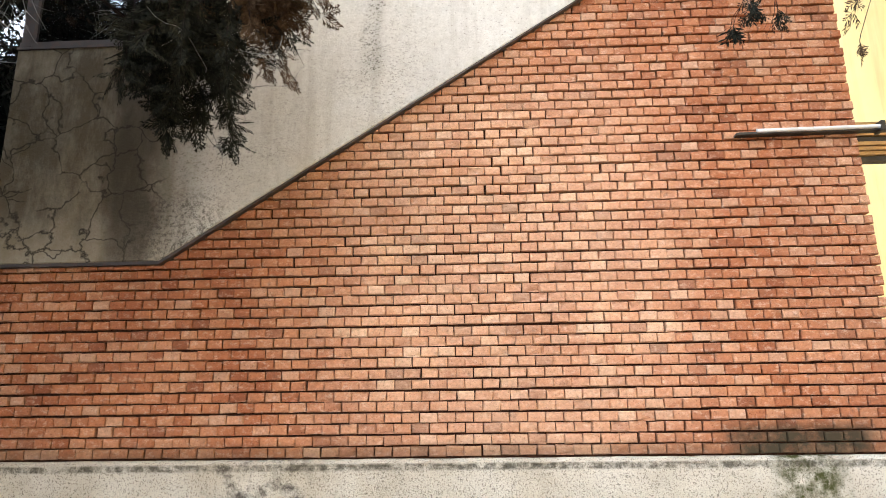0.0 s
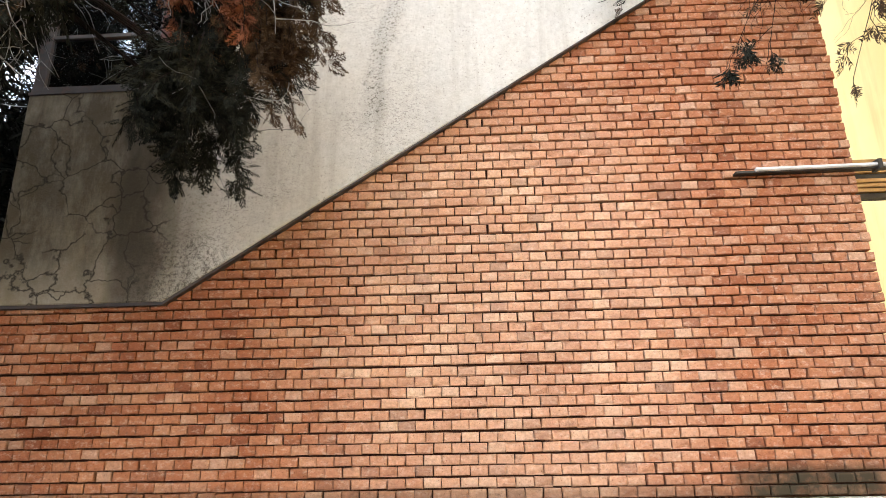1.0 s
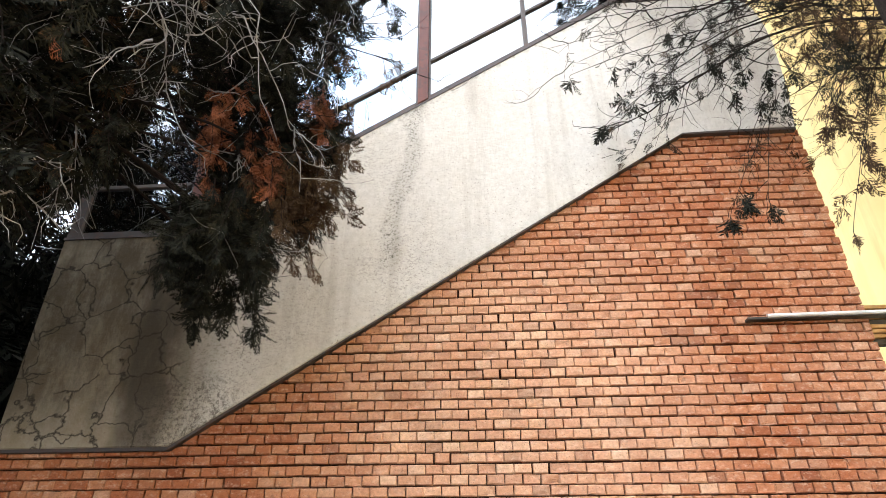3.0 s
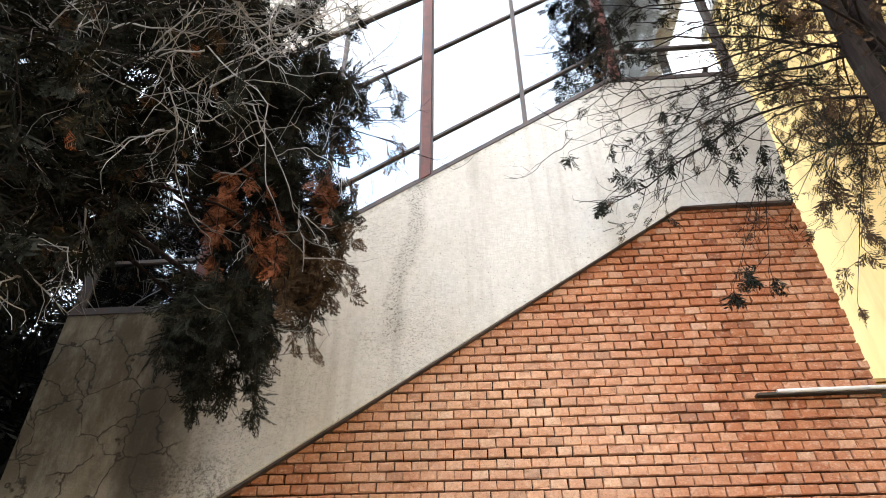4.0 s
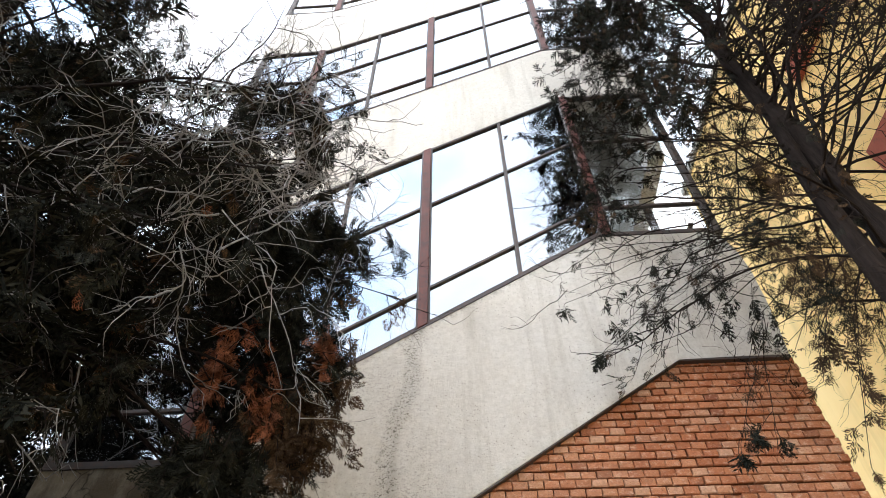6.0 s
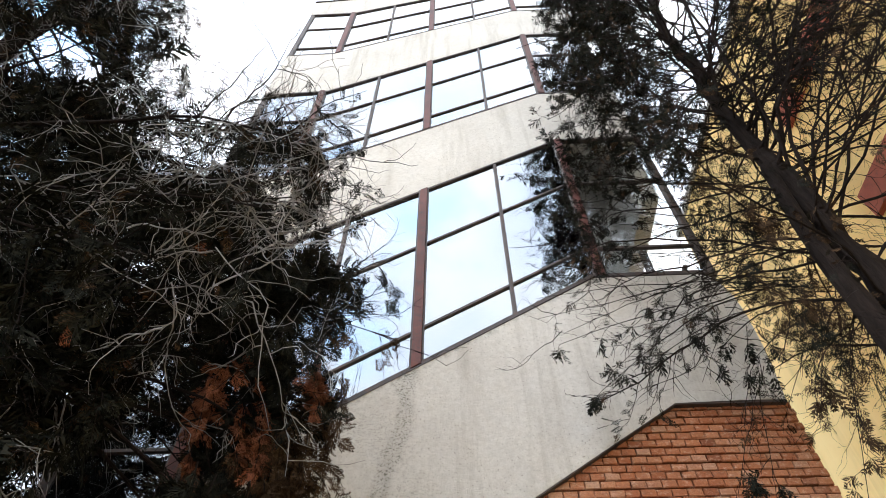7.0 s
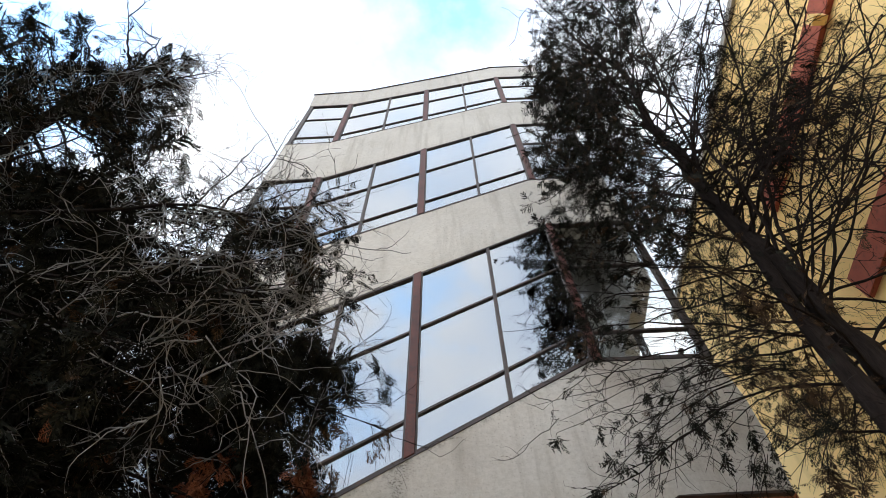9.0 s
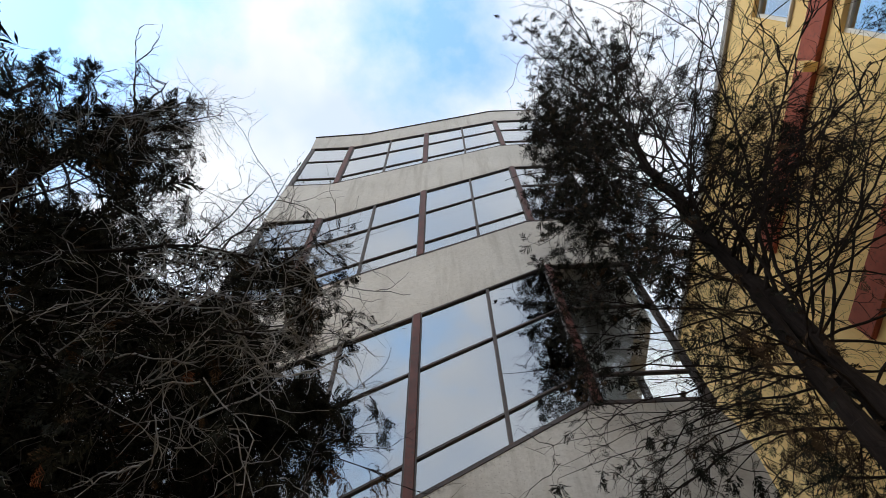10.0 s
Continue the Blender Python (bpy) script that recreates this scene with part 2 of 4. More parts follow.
def yellow_material():
    m = Mat("yellow_wall_paint")
    c = m.ramp(m.noise(0.5, 5, 0.6), (0.3, (0.85, 0.57, 0.23)), (0.7, (0.91, 0.67, 0.31)))
    run = m.noise(1.0, 5, 0.65, m.scaled((1.0, 3.0, 0.25)))
    c = m.mix(m.ramp(run, (0.5, 0.0), (0.8, 0.4)), c, (0.36, 0.24, 0.1))
    m.bump(m.noise(45, 5, 0.7), 0.5, 0.006)
    return m.done(c, 0.88, spec=0.2)


def glass_material(name, mirror, tint, gain=1.0):
    m = Mat(name)
    t, l = m.t.nodes, m.t.links
    clear = t.new("ShaderNodeBsdfTransparent")
    clear.inputs["Color"].default_value = (*tint, 1)
    gloss = t.new("ShaderNodeBsdfGlossy")
    gloss.inputs["Roughness"].default_value = 0.012
    gloss.inputs["Color"].default_value = (0.93, 0.96, 1.0, 1)
    wav = t.new("ShaderNodeBump")
    wav.inputs["Strength"].default_value, wav.inputs["Distance"].default_value = 0.05, 0.02
    l.new(m.noise(1.6, 2), wav.inputs["Height"])
    l.new(wav.outputs["Normal"], gloss.inputs["Normal"])
    fres = t.new("ShaderNodeFresnel")
    fres.inputs["IOR"].default_value = 1.75
    fac = m.math("MULTIPLY_ADD", fres.outputs["Fac"], gain, mirror)
    both = t.new("ShaderNodeMixShader")
    l.new(fac, both.inputs["Fac"])
    l.new(clear.outputs["BSDF"], both.inputs[1])
    l.new(gloss.outputs["BSDF"], both.inputs[2])
    l.new(both.outputs["Shader"], m.out.inputs["Surface"])
    return m.m


def bark_material(name, a, b):
    m = Mat(name)
    c = m.ramp(m.noise(7.0, 6, 0.7, m.scaled((3.5, 3.5, 0.5))), (0.3, a), (0.7, b))
    m.bump(m.noise(9.0, 5, 0.7, m.scaled((3.5, 3.5, 0.4))), 1.0, 0.03)
    return m.done(c, 0.95, spec=0.1)


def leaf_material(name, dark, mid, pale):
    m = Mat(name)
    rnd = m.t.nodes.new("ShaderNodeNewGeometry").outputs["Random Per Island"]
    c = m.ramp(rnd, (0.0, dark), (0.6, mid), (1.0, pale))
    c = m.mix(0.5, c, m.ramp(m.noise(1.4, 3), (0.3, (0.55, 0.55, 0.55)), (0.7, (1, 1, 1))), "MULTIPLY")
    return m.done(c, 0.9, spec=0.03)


def plain_material(name, a, b, scale=8.0, rough=0.8, metal=0.0, spec=0.3):
    m = Mat(name)
    c = m.ramp(m.noise(scale, 5, 0.6), (0.3, a), (0.7, b))
    m.bump(m.noise(scale * 6, 4), 0.3, 0.004)
    return m.done(c, rough, metal, spec)


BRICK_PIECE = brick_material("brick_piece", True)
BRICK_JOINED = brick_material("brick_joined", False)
MORTAR = mortar_material()
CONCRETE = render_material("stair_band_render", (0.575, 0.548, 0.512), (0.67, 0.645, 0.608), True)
CONCRETE_UP = render_material("upper_band_render", (0.58, 0.553, 0.515), (0.67, 0.643, 0.602), False)
PLINTH = plinth_material()
STEEL = paint_material("dark_steel_frame", (0.045, 0.04, 0.042), (0.085, 0.072, 0.07), (0.12, 0.06, 0.045), 0.6)
RED = paint_material("red_lead_post", (0.070, 0.024, 0.020), (0.145, 0.046, 0.037), (0.045, 0.034, 0.032), 0.9)
YELLOW = yellow_material()
RED_BAND = paint_material("red_painted_band", (0.30, 0.072, 0.045), (0.40, 0.105, 0.062), (0.17, 0.065, 0.045), 0.7, 0.8)
CLEAR_GLASS = glass_material("clear_glass", 0.16, (0.95, 0.97, 0.97), 0.0)
GLASS = glass_material("window_glass", 0.32, (0.78, 0.80, 0.80))
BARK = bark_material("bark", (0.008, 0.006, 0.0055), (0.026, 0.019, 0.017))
TWIG = bark_material("grey_twig", (0.13, 0.127, 0.125), (0.38, 0.37, 0.362))
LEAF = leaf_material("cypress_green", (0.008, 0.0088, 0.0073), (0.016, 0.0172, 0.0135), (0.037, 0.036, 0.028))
LEAF_DRY = leaf_material("dry_cypress_brown", (0.035, 0.022, 0.014), (0.07, 0.043, 0.026), (0.12, 0.078, 0.046))
LEAF_DEAD = leaf_material("dead_cypress_orange", (0.12, 0.045, 0.025), (0.25, 0.092, 0.05), (0.34, 0.15, 0.09))
GROUND = plain_material("ground_soil", (0.07, 0.055, 0.04), (0.15, 0.12, 0.085), 1.5, 0.95)
INSIDE = plain_material("inner_plaster", (0.30, 0.29, 0.27), (0.42, 0.40, 0.37), 1.2, 0.9)
ZINC = plain_material("galvanised_tube", (0.55, 0.55, 0.56), (0.72, 0.72, 0.72), 6.0, 0.4, 0.1)
DARK_IRON = plain_material("dark_iron", (0.03, 0.028, 0.027), (0.06, 0.055, 0.05), 8.0, 0.6, 0.3)
TIMBER = plain_material("sawn_timber", (0.36, 0.22, 0.09), (0.52, 0.34, 0.16), 9.0, 0.8)
WHITE = plain_material("white_window_paint", (0.6, 0.6, 0.57), (0.72, 0.72, 0.7), 5.0, 0.6)


# ---------------------------------------------------------------- mesh helpers
def link(name, verts, faces, material, parent=None, label=""):
    me = bpy.data.meshes.new(name)
    me.from_pydata(verts, [], faces)
    me.update()
    me.materials.append(material)
    ob = new(name, me)
    ob.parent = parent
    return tagged(ob, label)


def part(name, bm, material, parent, label="", bevel=0.0):
    if bevel:
        bmesh.ops.bevel(bm, geom=bm.edges[:], offset=bevel, segments=1, affect="EDGES")
    bmesh.ops.recalc_face_normals(bm, faces=bm.faces[:])
    me = bpy.data.meshes.new(name)
    bm.to_mesh(me)
    bm.free()
    me.materials.append(material)
    ob = new(name, me)
    ob.parent = parent
    return tagged(ob, label)


def prism(outline, y0, y1):
    """A solid from an outline in x and z, between two depths."""
    bm = bmesh.new()
    a = [bm.verts.new((x, y0, z)) for x, z in outline]
    b = [bm.verts.new((x, y1, z)) for x, z in outline]
    bm.faces.new(a)
    bm.faces.new(b[::-1])
    for i in range(len(a)):
        j = (i + 1) % len(a)
        bm.faces.new((a[i], b[i], b[j], a[j]))
    return bm


def box(x0, x1, y0, y1, z0, z1):
    return prism([(x0, z0), (x1, z0), (x1, z1), (x0, z1)], y0, y1)


def empty(name, place=(0, 0, 0), **tags):
    ob = new(name)
    ob.location = place
    return tagged(ob, **tags)


def line(points, x):
    """Height of a broken line at x."""
    for (xa, za), (xb, zb) in zip(points, points[1:]):
        if x <= xb:
            return za + (zb - za) * (x - xa) / (xb - xa)
    return points[-1][1]


# ---------------------------------------------------------------- stair tower
XL, XR = -3.72, 3.11
FACE, BRICK_Y, BACK = 4.44, 4.50, 9.2
FOOT = [(XL, 2.67), (-2.33, 2.67), (2.03, 5.485), (XR - 0.03, 5.49)]
SILLS = [
    [(XL, 4.53), (-2.68, 4.53), (1.64, 7.33), (XR, 7.34)],
    [(XL, 9.95), (-2.68, 9.96), (1.66, 12.76), (XR, 12.78)],
    [(XL, 15.42), (-2.64, 15.44), (1.66, 18.17), (XR, 18.17)],
]
HEADS = [
    [(XL, 8.06), (-2.50, 8.08), (1.73, 10.89), (XR, 10.91)],
    [(XL, 13.24), (-2.45, 13.32), (1.73, 16.27), (XR, 16.29)],
    [(XL, 18.60), (-2.50, 18.64), (1.75, 21.06), (XR, 21.06)],
]
TOP = [(XL - 0.06, 19.75), (-2.20, 19.95), (1.70, 22.34), (XR + 0.06, 22.30)]

BELLY = [(3.11, 5.80), (3.145, 6.20), (3.16, 6.60), (3.14, 6.92), (3.085, 7.15), (2.99, 7.30)]      # the parapet's end swells and rounds off
for n, (low, high) in enumerate(zip([FOOT, *HEADS], [*SILLS, TOP])):
    rim = low + BELLY + [(2.86, 7.34)] + high[-2::-1] if n == 0 else low + high[::-1]
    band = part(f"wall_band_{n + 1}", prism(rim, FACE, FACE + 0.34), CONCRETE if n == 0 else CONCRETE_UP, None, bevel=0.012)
    tagged(band, "sloping cement-rendered stair parapet band, weathered grey" if n else
           "pale cement-rendered sloping stair parapet, streaked and cracked", "wall", kind="structure")
    if n < 3:
        if n == 0:
            # added strip: the soffit's shadow line and dirt as a dark part
            part("drip_edge", prism([(x, z - 0.022) for x, z in low] + [(x, z + 0.004) for x, z in low[::-1]], FACE + 0.008, FACE + 0.1), STEEL, band, "dark strip for the shaded, dirty soffit edge")
        sill = part("sill_flashing", prism([(x, z) for x, z in high] + [(x, z + 0.022) for x, z in high[::-1]], FACE - 0.008, FACE + 0.2), STEEL, band, "dark sheet-metal sill")
    else:
        part("coping", prism(high + [(x, z + 0.035) for x, z in high[::-1]], FACE - 0.03, FACE + 0.4), STEEL, band, "dark metal roof coping")

# the post at -3.65 is dark, not red: shade put into its colour
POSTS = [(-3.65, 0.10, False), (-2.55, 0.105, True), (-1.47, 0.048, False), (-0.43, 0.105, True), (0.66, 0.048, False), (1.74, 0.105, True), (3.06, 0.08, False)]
for n, (low, high) in enumerate(zip(SILLS, HEADS)):
    win = empty(f"window_{n + 1}", (0, 0, 0), label="sloping stair window of old steel frames with mirroring panes", category="window", kind="structure")
    GY = FACE + 0.034

    def level(x, f):
        return line(low, x) * (1 - f) + line(high, x) * f

    def rail(xa, xb, fa, da, fb, db, y0, y1, name, label=""):
        xs = [xa] + [x for x, _ in low[1:3] + high[1:3] if xa < x < xb] + [xb]
        xs = sorted(set(xs))
        under = [(x, level(x, fa) + da) for x in xs]
        over = [(x, level(x, fb) + db) for x in xs]
        part(name, prism(under + over[::-1], y0, y1), STEEL, win, label)

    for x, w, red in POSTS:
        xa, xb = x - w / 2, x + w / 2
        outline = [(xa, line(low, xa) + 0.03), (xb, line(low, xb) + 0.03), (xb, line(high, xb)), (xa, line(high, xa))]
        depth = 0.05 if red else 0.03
        post = part("post", prism(outline, GY - depth, GY + 0.06), RED if red else STEEL, win, "rust-red painted steel post" if red else "thin dark steel mullion, or left end post darkened for shade", bevel=0.004)
        if red and w > 0.102:        # grey guide strip screwed to the post
            part("cover_strip", prism([(xa - 0.02, line(low, xa) + 0.03), (xa - 0.003, line(low, xa) + 0.03), (xa - 0.003, line(high, xa)), (xa - 0.02, line(high, xa))], GY - 0.035, GY + 0.03), STEEL, post, "dark steel strip")
            part("cover_strip", prism([(xb + 0.003, line(low, xb) + 0.03), (xb + 0.02, line(low, xb) + 0.03), (xb + 0.02, line(high, xb)), (xb + 0.003, line(high, xb))], GY - 0.035, GY + 0.03), STEEL, post, "dark steel strip")
    rail(XL + 0.01, XR - 0.01, 0, 0.03, 0, 0.075, GY - 0.028, GY + 0.05, "bottom_rail")
    rail(XL + 0.01, XR - 0.01, 1, -0.042, 1, -0.002, GY - 0.03, GY + 0.05, "top_rail")
    for (xa, wa, _), (xb, wb, _) in zip(POSTS, POSTS[1:]):
        x0, x1 = xa + wa / 2 + 0.002, xb - wb / 2 - 0.002
        for f in (0.165, 0.61):
            rail(x0, x1, f, -0.017, f, 0.017, GY - 0.022, GY + 0.03, "glazing_bar")
        for fa, fb in ((0, 0.165), (0.165, 0.61), (0.61, 1)):
            xs = sorted({x0, x1, *[x for x, _ in low[1:3] + high[1:3] if x0 < x < x1]})
            outline = [(x, level(x, fa) + 0.01) for x in xs] + [(x, level(x, fb) - 0.01) for x in xs[::-1]]
            pane = part("pane", prism(outline, GY + 0.004, GY + 0.008), CLEAR_GLASS if xa > 1.7 and n == 0 else GLASS, win)
            pane.visible_shadow = False
            tilt = random.uniform(-0.25, 0.25), random.uniform(-0.25, 0.25)
            cx, cz = sum(p[0] for p in outline) / len(outline), sum(p[1] for p in outline) / len(outline)
            for v in pane.data.vertices:      # old panes sit a little out of true
                v.co.y += radians(tilt[0]) * (v.co.x - cx) + radians(tilt[1]) * (v.co.z - cz)

# shell of the stair hall behind the glass
shell = empty("stair_hall", label="plastered inside of the stair hall with flights", category="stair hall", kind="structure")
part("back_wall", box(XL, XR, BACK, BACK + 0.3, 0, 21.5), INSIDE, shell)
part("roof_slab", prism([(XL, 19.2), (-2.2, 19.4), (1.7, 21.8), (XR, 21.8), (XR, 22.0), (1.7, 22.0), (-2.2, 19.65), (XL, 19.45)], FACE + 0.36, BACK + 0.3), INSIDE, shell)
for n, low in enumerate(SILLS):
    slab = [(x, z - 1.25) for x, z in low]
    part("flight", prism(slab + [(x, z - 0.22) for x, z in slab[::-1]], FACE + 0.36, FACE + 1.9), INSIDE, shell)
for side, xa, xb in (("wall_side_west", XL, XL + 0.25), ("wall_side_east", XR - 0.25, XR)):
    k = 0 if side.endswith("west") else 3
    wall = empty(side, label="rendered side wall of the stair tower with glazed strips", category="wall", kind="structure")
    zs = [0.0] + [v for lo, hi in zip(SILLS, HEADS) for v in (lo[k][1], hi[k][1])] + [TOP[k][1] - 0.3]
    zs[2] = zs[2] if k == 0 else 9.55      # east wall solid above 9.55, fitted to the camera's view through the landing panes
    # unseen west wall raised to 7.7 to block the sky behind the panes
    zs[1] = 7.7 if k == 0 else zs[1]
    for a, b in zip(zs[::2], zs[1::2]):
        part("wall_band", box(xa, xb, FACE + 0.345, BACK, a, b), CONCRETE_UP, wall)
    for a, b in zip(zs[1::2], zs[2::2]):
        for y in (5.75, 6.9, 8.05):
            part("post", box(xa + 0.08, xb - 0.08, y - 0.05, y + 0.05, a, b), STEEL, wall)
        part("glazing_bar", box(xa + 0.1, xb - 0.1, FACE + 0.35, BACK, a + 0.55, a + 0.6), STEEL, wall)

# mortar bed, plinth
bed = part("wall_front", prism([(XL + 0.03, 1.19), (XR - 0.01, 1.19)] + [(XR - 0.05, 5.56)] + [(2.0, 5.56), (-2.36, 2.75), (XL + 0.03, 2.75)], BRICK_Y + 0.042, BRICK_Y + 0.3), MORTAR, None)
tagged(bed, "weathered orange-red header-bond brick wall with dark raked joints", "brick wall", kind="structure")
plinth = part("plinth", prism([(XL - 0.02, -0.1), (XR + 0.06, -0.1), (XR + 0.06, 1.16), (XL - 0.02, 1.16)], FACE + 0.015, BRICK_Y + 0.4), PLINTH, None, bevel=0.012)
tagged(plinth, "rough grey-cream rendered plinth with moss stains", "plinth", kind="structure")
ledge = bmesh.new()
steps = 70
rows = []
for i in range(steps + 1):
    x = XL - 0.02 + (XR + 0.08 - XL) * i / steps
    j = 0.012 * noise.noise((x * 3, 0, 0)) + 0.008 * noise.noise((x * 11, 5, 0))
    rows.append([ledge.verts.new((x, BRICK_Y + 0.2, 1.150)), ledge.verts.new((x, BRICK_Y + 0.2, 1.196)), ledge.verts.new((x, BRICK_Y + 0.0, 1.196 + j * 0.4)),
                 ledge.verts.new((x, FACE + 0.012 + j, 1.176 + j)), ledge.verts.new((x, FACE + 0.014, 1.150))])
for a, b in zip(rows, rows[1:]):
    for i in range(4):
        ledge.faces.new((a[i], b[i], b[i + 1], a[i + 1]))
part("ledge", ledge, PLINTH, plinth, "crumbling mortar ledge")

# ---------------------------------------------------------------- ground
bm = bmesh.new()
g = [-400, -60, -20, -8, 0, 8, 20, 60, 400]
vv = [[bm.verts.new((x, y, 0.04 * noise.noise((x * 0.3, y * 0.3, 0)))) for x in g] for y in g]
for i in range(8):
    for j in range(8):
        bm.faces.new((vv[i][j], vv[i][j + 1], vv[i + 1][j + 1], vv[i + 1][j]))
tagged(part("ground", bm, GROUND, None), "bare brown soil with old leaf litter", "ground", kind="structure")

# ---------------------------------------------------------------- yellow building
YX, EAVE, END = 6.5, 15.85, 10.1
house = empty("apartment_building", (YX, 0, 0), label="yellow painted apartment building with red floor bands", category="building")


def hpart(name, bm, material, parent=None, label=""):
    parent = parent or house
    for v in bm.verts:
        v.co.x -= YX
    return part(name, bm, material, parent, label)


levels = [1.83, 4.76, 7.69, 10.62, 13.55]


def add_box(bm, x0, x1, y0, y1, z0, z1):
    v = [bm.verts.new(p) for p in ((x0, y0, z0), (x1, y0, z0), (x1, y1, z0), (x0, y1, z0), (x0, y0, z1), (x1, y0, z1), (x1, y1, z1), (x0, y1, z1))]
    for f in ((0, 3, 2, 1), (4, 5, 6, 7), (0, 1, 5, 4), (1, 2, 6, 5), (2, 3, 7, 6), (3, 0, 4, 7)):
        bm.faces.new([v[i] for i in f])


bays = [(-16.6, -14.7), (-12.4, -10.5), (-8.2, -6.3), (-3.6, 1.02)]
edges = [-20.0] + [v for b in bays for v in b] + [END]
for a, b in zip(edges[::2], edges[1::2]):
    hpart("wall_panel", box(YX, YX + 0.4, a, b, -0.1, EAVE), YELLOW)
for a, b in bays:
    zz = [-0.1] + [v for z in levels for v in (z, z + 1.45)] + [EAVE]
    for lo, hi in zip(zz[::2], zz[1::2]):
        hpart("wall_panel", box(YX, YX + 0.4, a, b, lo, hi), YELLOW)
hpart("wall_end", box(YX + 0.41, YX + 10, END - 0.4, END, -0.1, EAVE), YELLOW)
hpart("wall_back", box(YX + 9.6, YX + 10, -20, END - 0.41, -0.1, EAVE), YELLOW)
roof = hpart("roof", prism([(YX - 0.08, EAVE), (YX + 10.3, EAVE), (YX + 10.3, EAVE + 0.2), (YX - 0.08, EAVE + 0.2)], -20.2, END + 0.2), INSIDE, None, "plain projecting roof slab")
for z in (9.66, 12.62):
    hpart("floor_band", box(YX - 0.10, YX - 0.002, -20, 5.15, z - 0.27, z + 0.27), RED_BAND, None, "brick-red painted floor band")
for a, b in bays:
    for z in levels:
        w = hpart("window", box(YX + 0.13, YX + 0.16, a + 0.06, b - 0.06, z + 0.06, z + 1.39), GLASS)
        fr = bmesh.new()
        for y0, y1, z0, z1 in ((a, a + 0.07, z, z + 1.45), (b - 0.07, b, z, z + 1.45), (a + 0.07, b - 0.07, z, z + 0.07), (a + 0.07, b - 0.07, z + 1.38, z + 1.45), ((a + b) / 2 - 0.04, (a + b) / 2 + 0.04, z + 0.07, z + 1.38)):
            add_box(fr, YX + 0.10, YX + 0.19, y0, y1, z0, z1)
        hpart("frame", fr, WHITE, w, "white painted frame")
        hpart("sill", box(YX - 0.06, YX + 0.1, a - 0.05, b + 0.05, z - 0.05, z - 0.004), ZINC, w, "zinc sill")
        hpart("room", box(YX + 0.9, YX + 1.0, a - 0.3, b + 0.3, z - 0.5, z + 1.6), INSIDE, w)
for y in (1.5, 4.2, 7.2):
    hpart("bracket", box(YX - 0.34, YX - 0.104, y, y + 0.16, 12.22, 12.42), YELLOW, None, "yellow painted bracket")

# ---------------------------------------------------------------- tube on the brick, slatted canopy in the gap
tube = empty("wall_tube", (2.2, FACE, 3.60), label="galvanised steel tube fixed along the brick wall", category="tube")


def rod(a, b, r, sides=10):
    a, b = Vector(a), Vector(b)
    d = (b - a)
    bm = bmesh.new()
    bmesh.ops.create_cone(bm, cap_ends=True, segments=sides, radius1=r, radius2=r, depth=d.length)
    bm.transform(Matrix.Translation((a + b) / 2) @ d.to_track_quat("Z", "Y").to_matrix().to_4x4())
    return bm


part("pipe", rod((0.12, -0.014, -0.004), (2.4, -0.014, 0.020), 0.0165), ZINC, tube)
part("rail", prism([(-0.03, -0.03), (2.4, -0.006), (2.4, 0.012), (-0.03, -0.012)], -0.012, 0.056), DARK_IRON, tube, "dark iron rail under the tube")
for x in (1.05, 1.6):
    part("clamp", box(x, x + 0.03, -0.04, 0.058, -0.034, 0.045), DARK_IRON, tube, "iron clamp")
canopy = empty("slatted_canopy", (3.2, 5.6, 3.80), label="weathered timber slat canopy between dark beams", category="canopy")
for z in (0.0, 0.2):
    part("beam", box(-0.1, 2.9, 0, 0.08, z - 0.05, z + 0.0), DARK_IRON, canopy, "dark steel beam")
    for i in range(3):
        part("slat", box(-0.1, 2.9, -0.02 - 0.015 * i, 0.06, z + 0.012 + 0.045 * i, z + 0.045 + 0.045 * i), TIMBER, canopy)


def vent(x, z):
    pipe = empty("vent_pipe", (x, FACE + 0.015, z), label="short dark iron vent pipe in the plinth", category="vent pipe", group="vent pipes in the plinth")
    bm = bmesh.new()
    n = 16
    rings = []
    for r, y in ((0.036, 0.0), (0.045, 0.0), (0.045, -0.03), (0.037, -0.03), (0.035, 0.02)):
        rings.append([bm.verts.new((r * math.cos(2 * math.pi * k / n), y, r * math.sin(2 * math.pi * k / n))) for k in range(n)])
    for a, b in zip(rings[1:], rings[2:]):
        for k in range(n):
            bm.faces.new((a[k], a[(k + 1) % n], b[(k + 1) % n], b[k]))
    bm.faces.new(rings[-1])
    part("collar", bm, DARK_IRON, pipe)
    return pipe


vent(0.12, 0.862)
vent(0.90, 0.862)


# ---------------------------------------------------------------- trees
class Tubes:
    def __init__(self):
        self.v, self.f = [], []

    def add(self, pts, r0, r1, sides):
        base, n = len(self.v), len(pts)
        for i, p in enumerate(pts):
            d = (pts[min(i + 1, n - 1)] - pts[max(i - 1, 0)]).normalized()
            u = d.orthogonal().normalized()
            w = d.cross(u)
            r = r0 + (r1 - r0) * i / (n - 1)
            for k in range(sides):
                a = 2 * math.pi * k / sides
                self.v.append(p + (u * math.cos(a) + w * math.sin(a)) * r)
        for i in range(n - 1):
            for k in range(sides):
                a, b = base + i * sides + k, base + i * sides + (k + 1) % sides
                self.f.append((a, b, b + sides, a + sides))


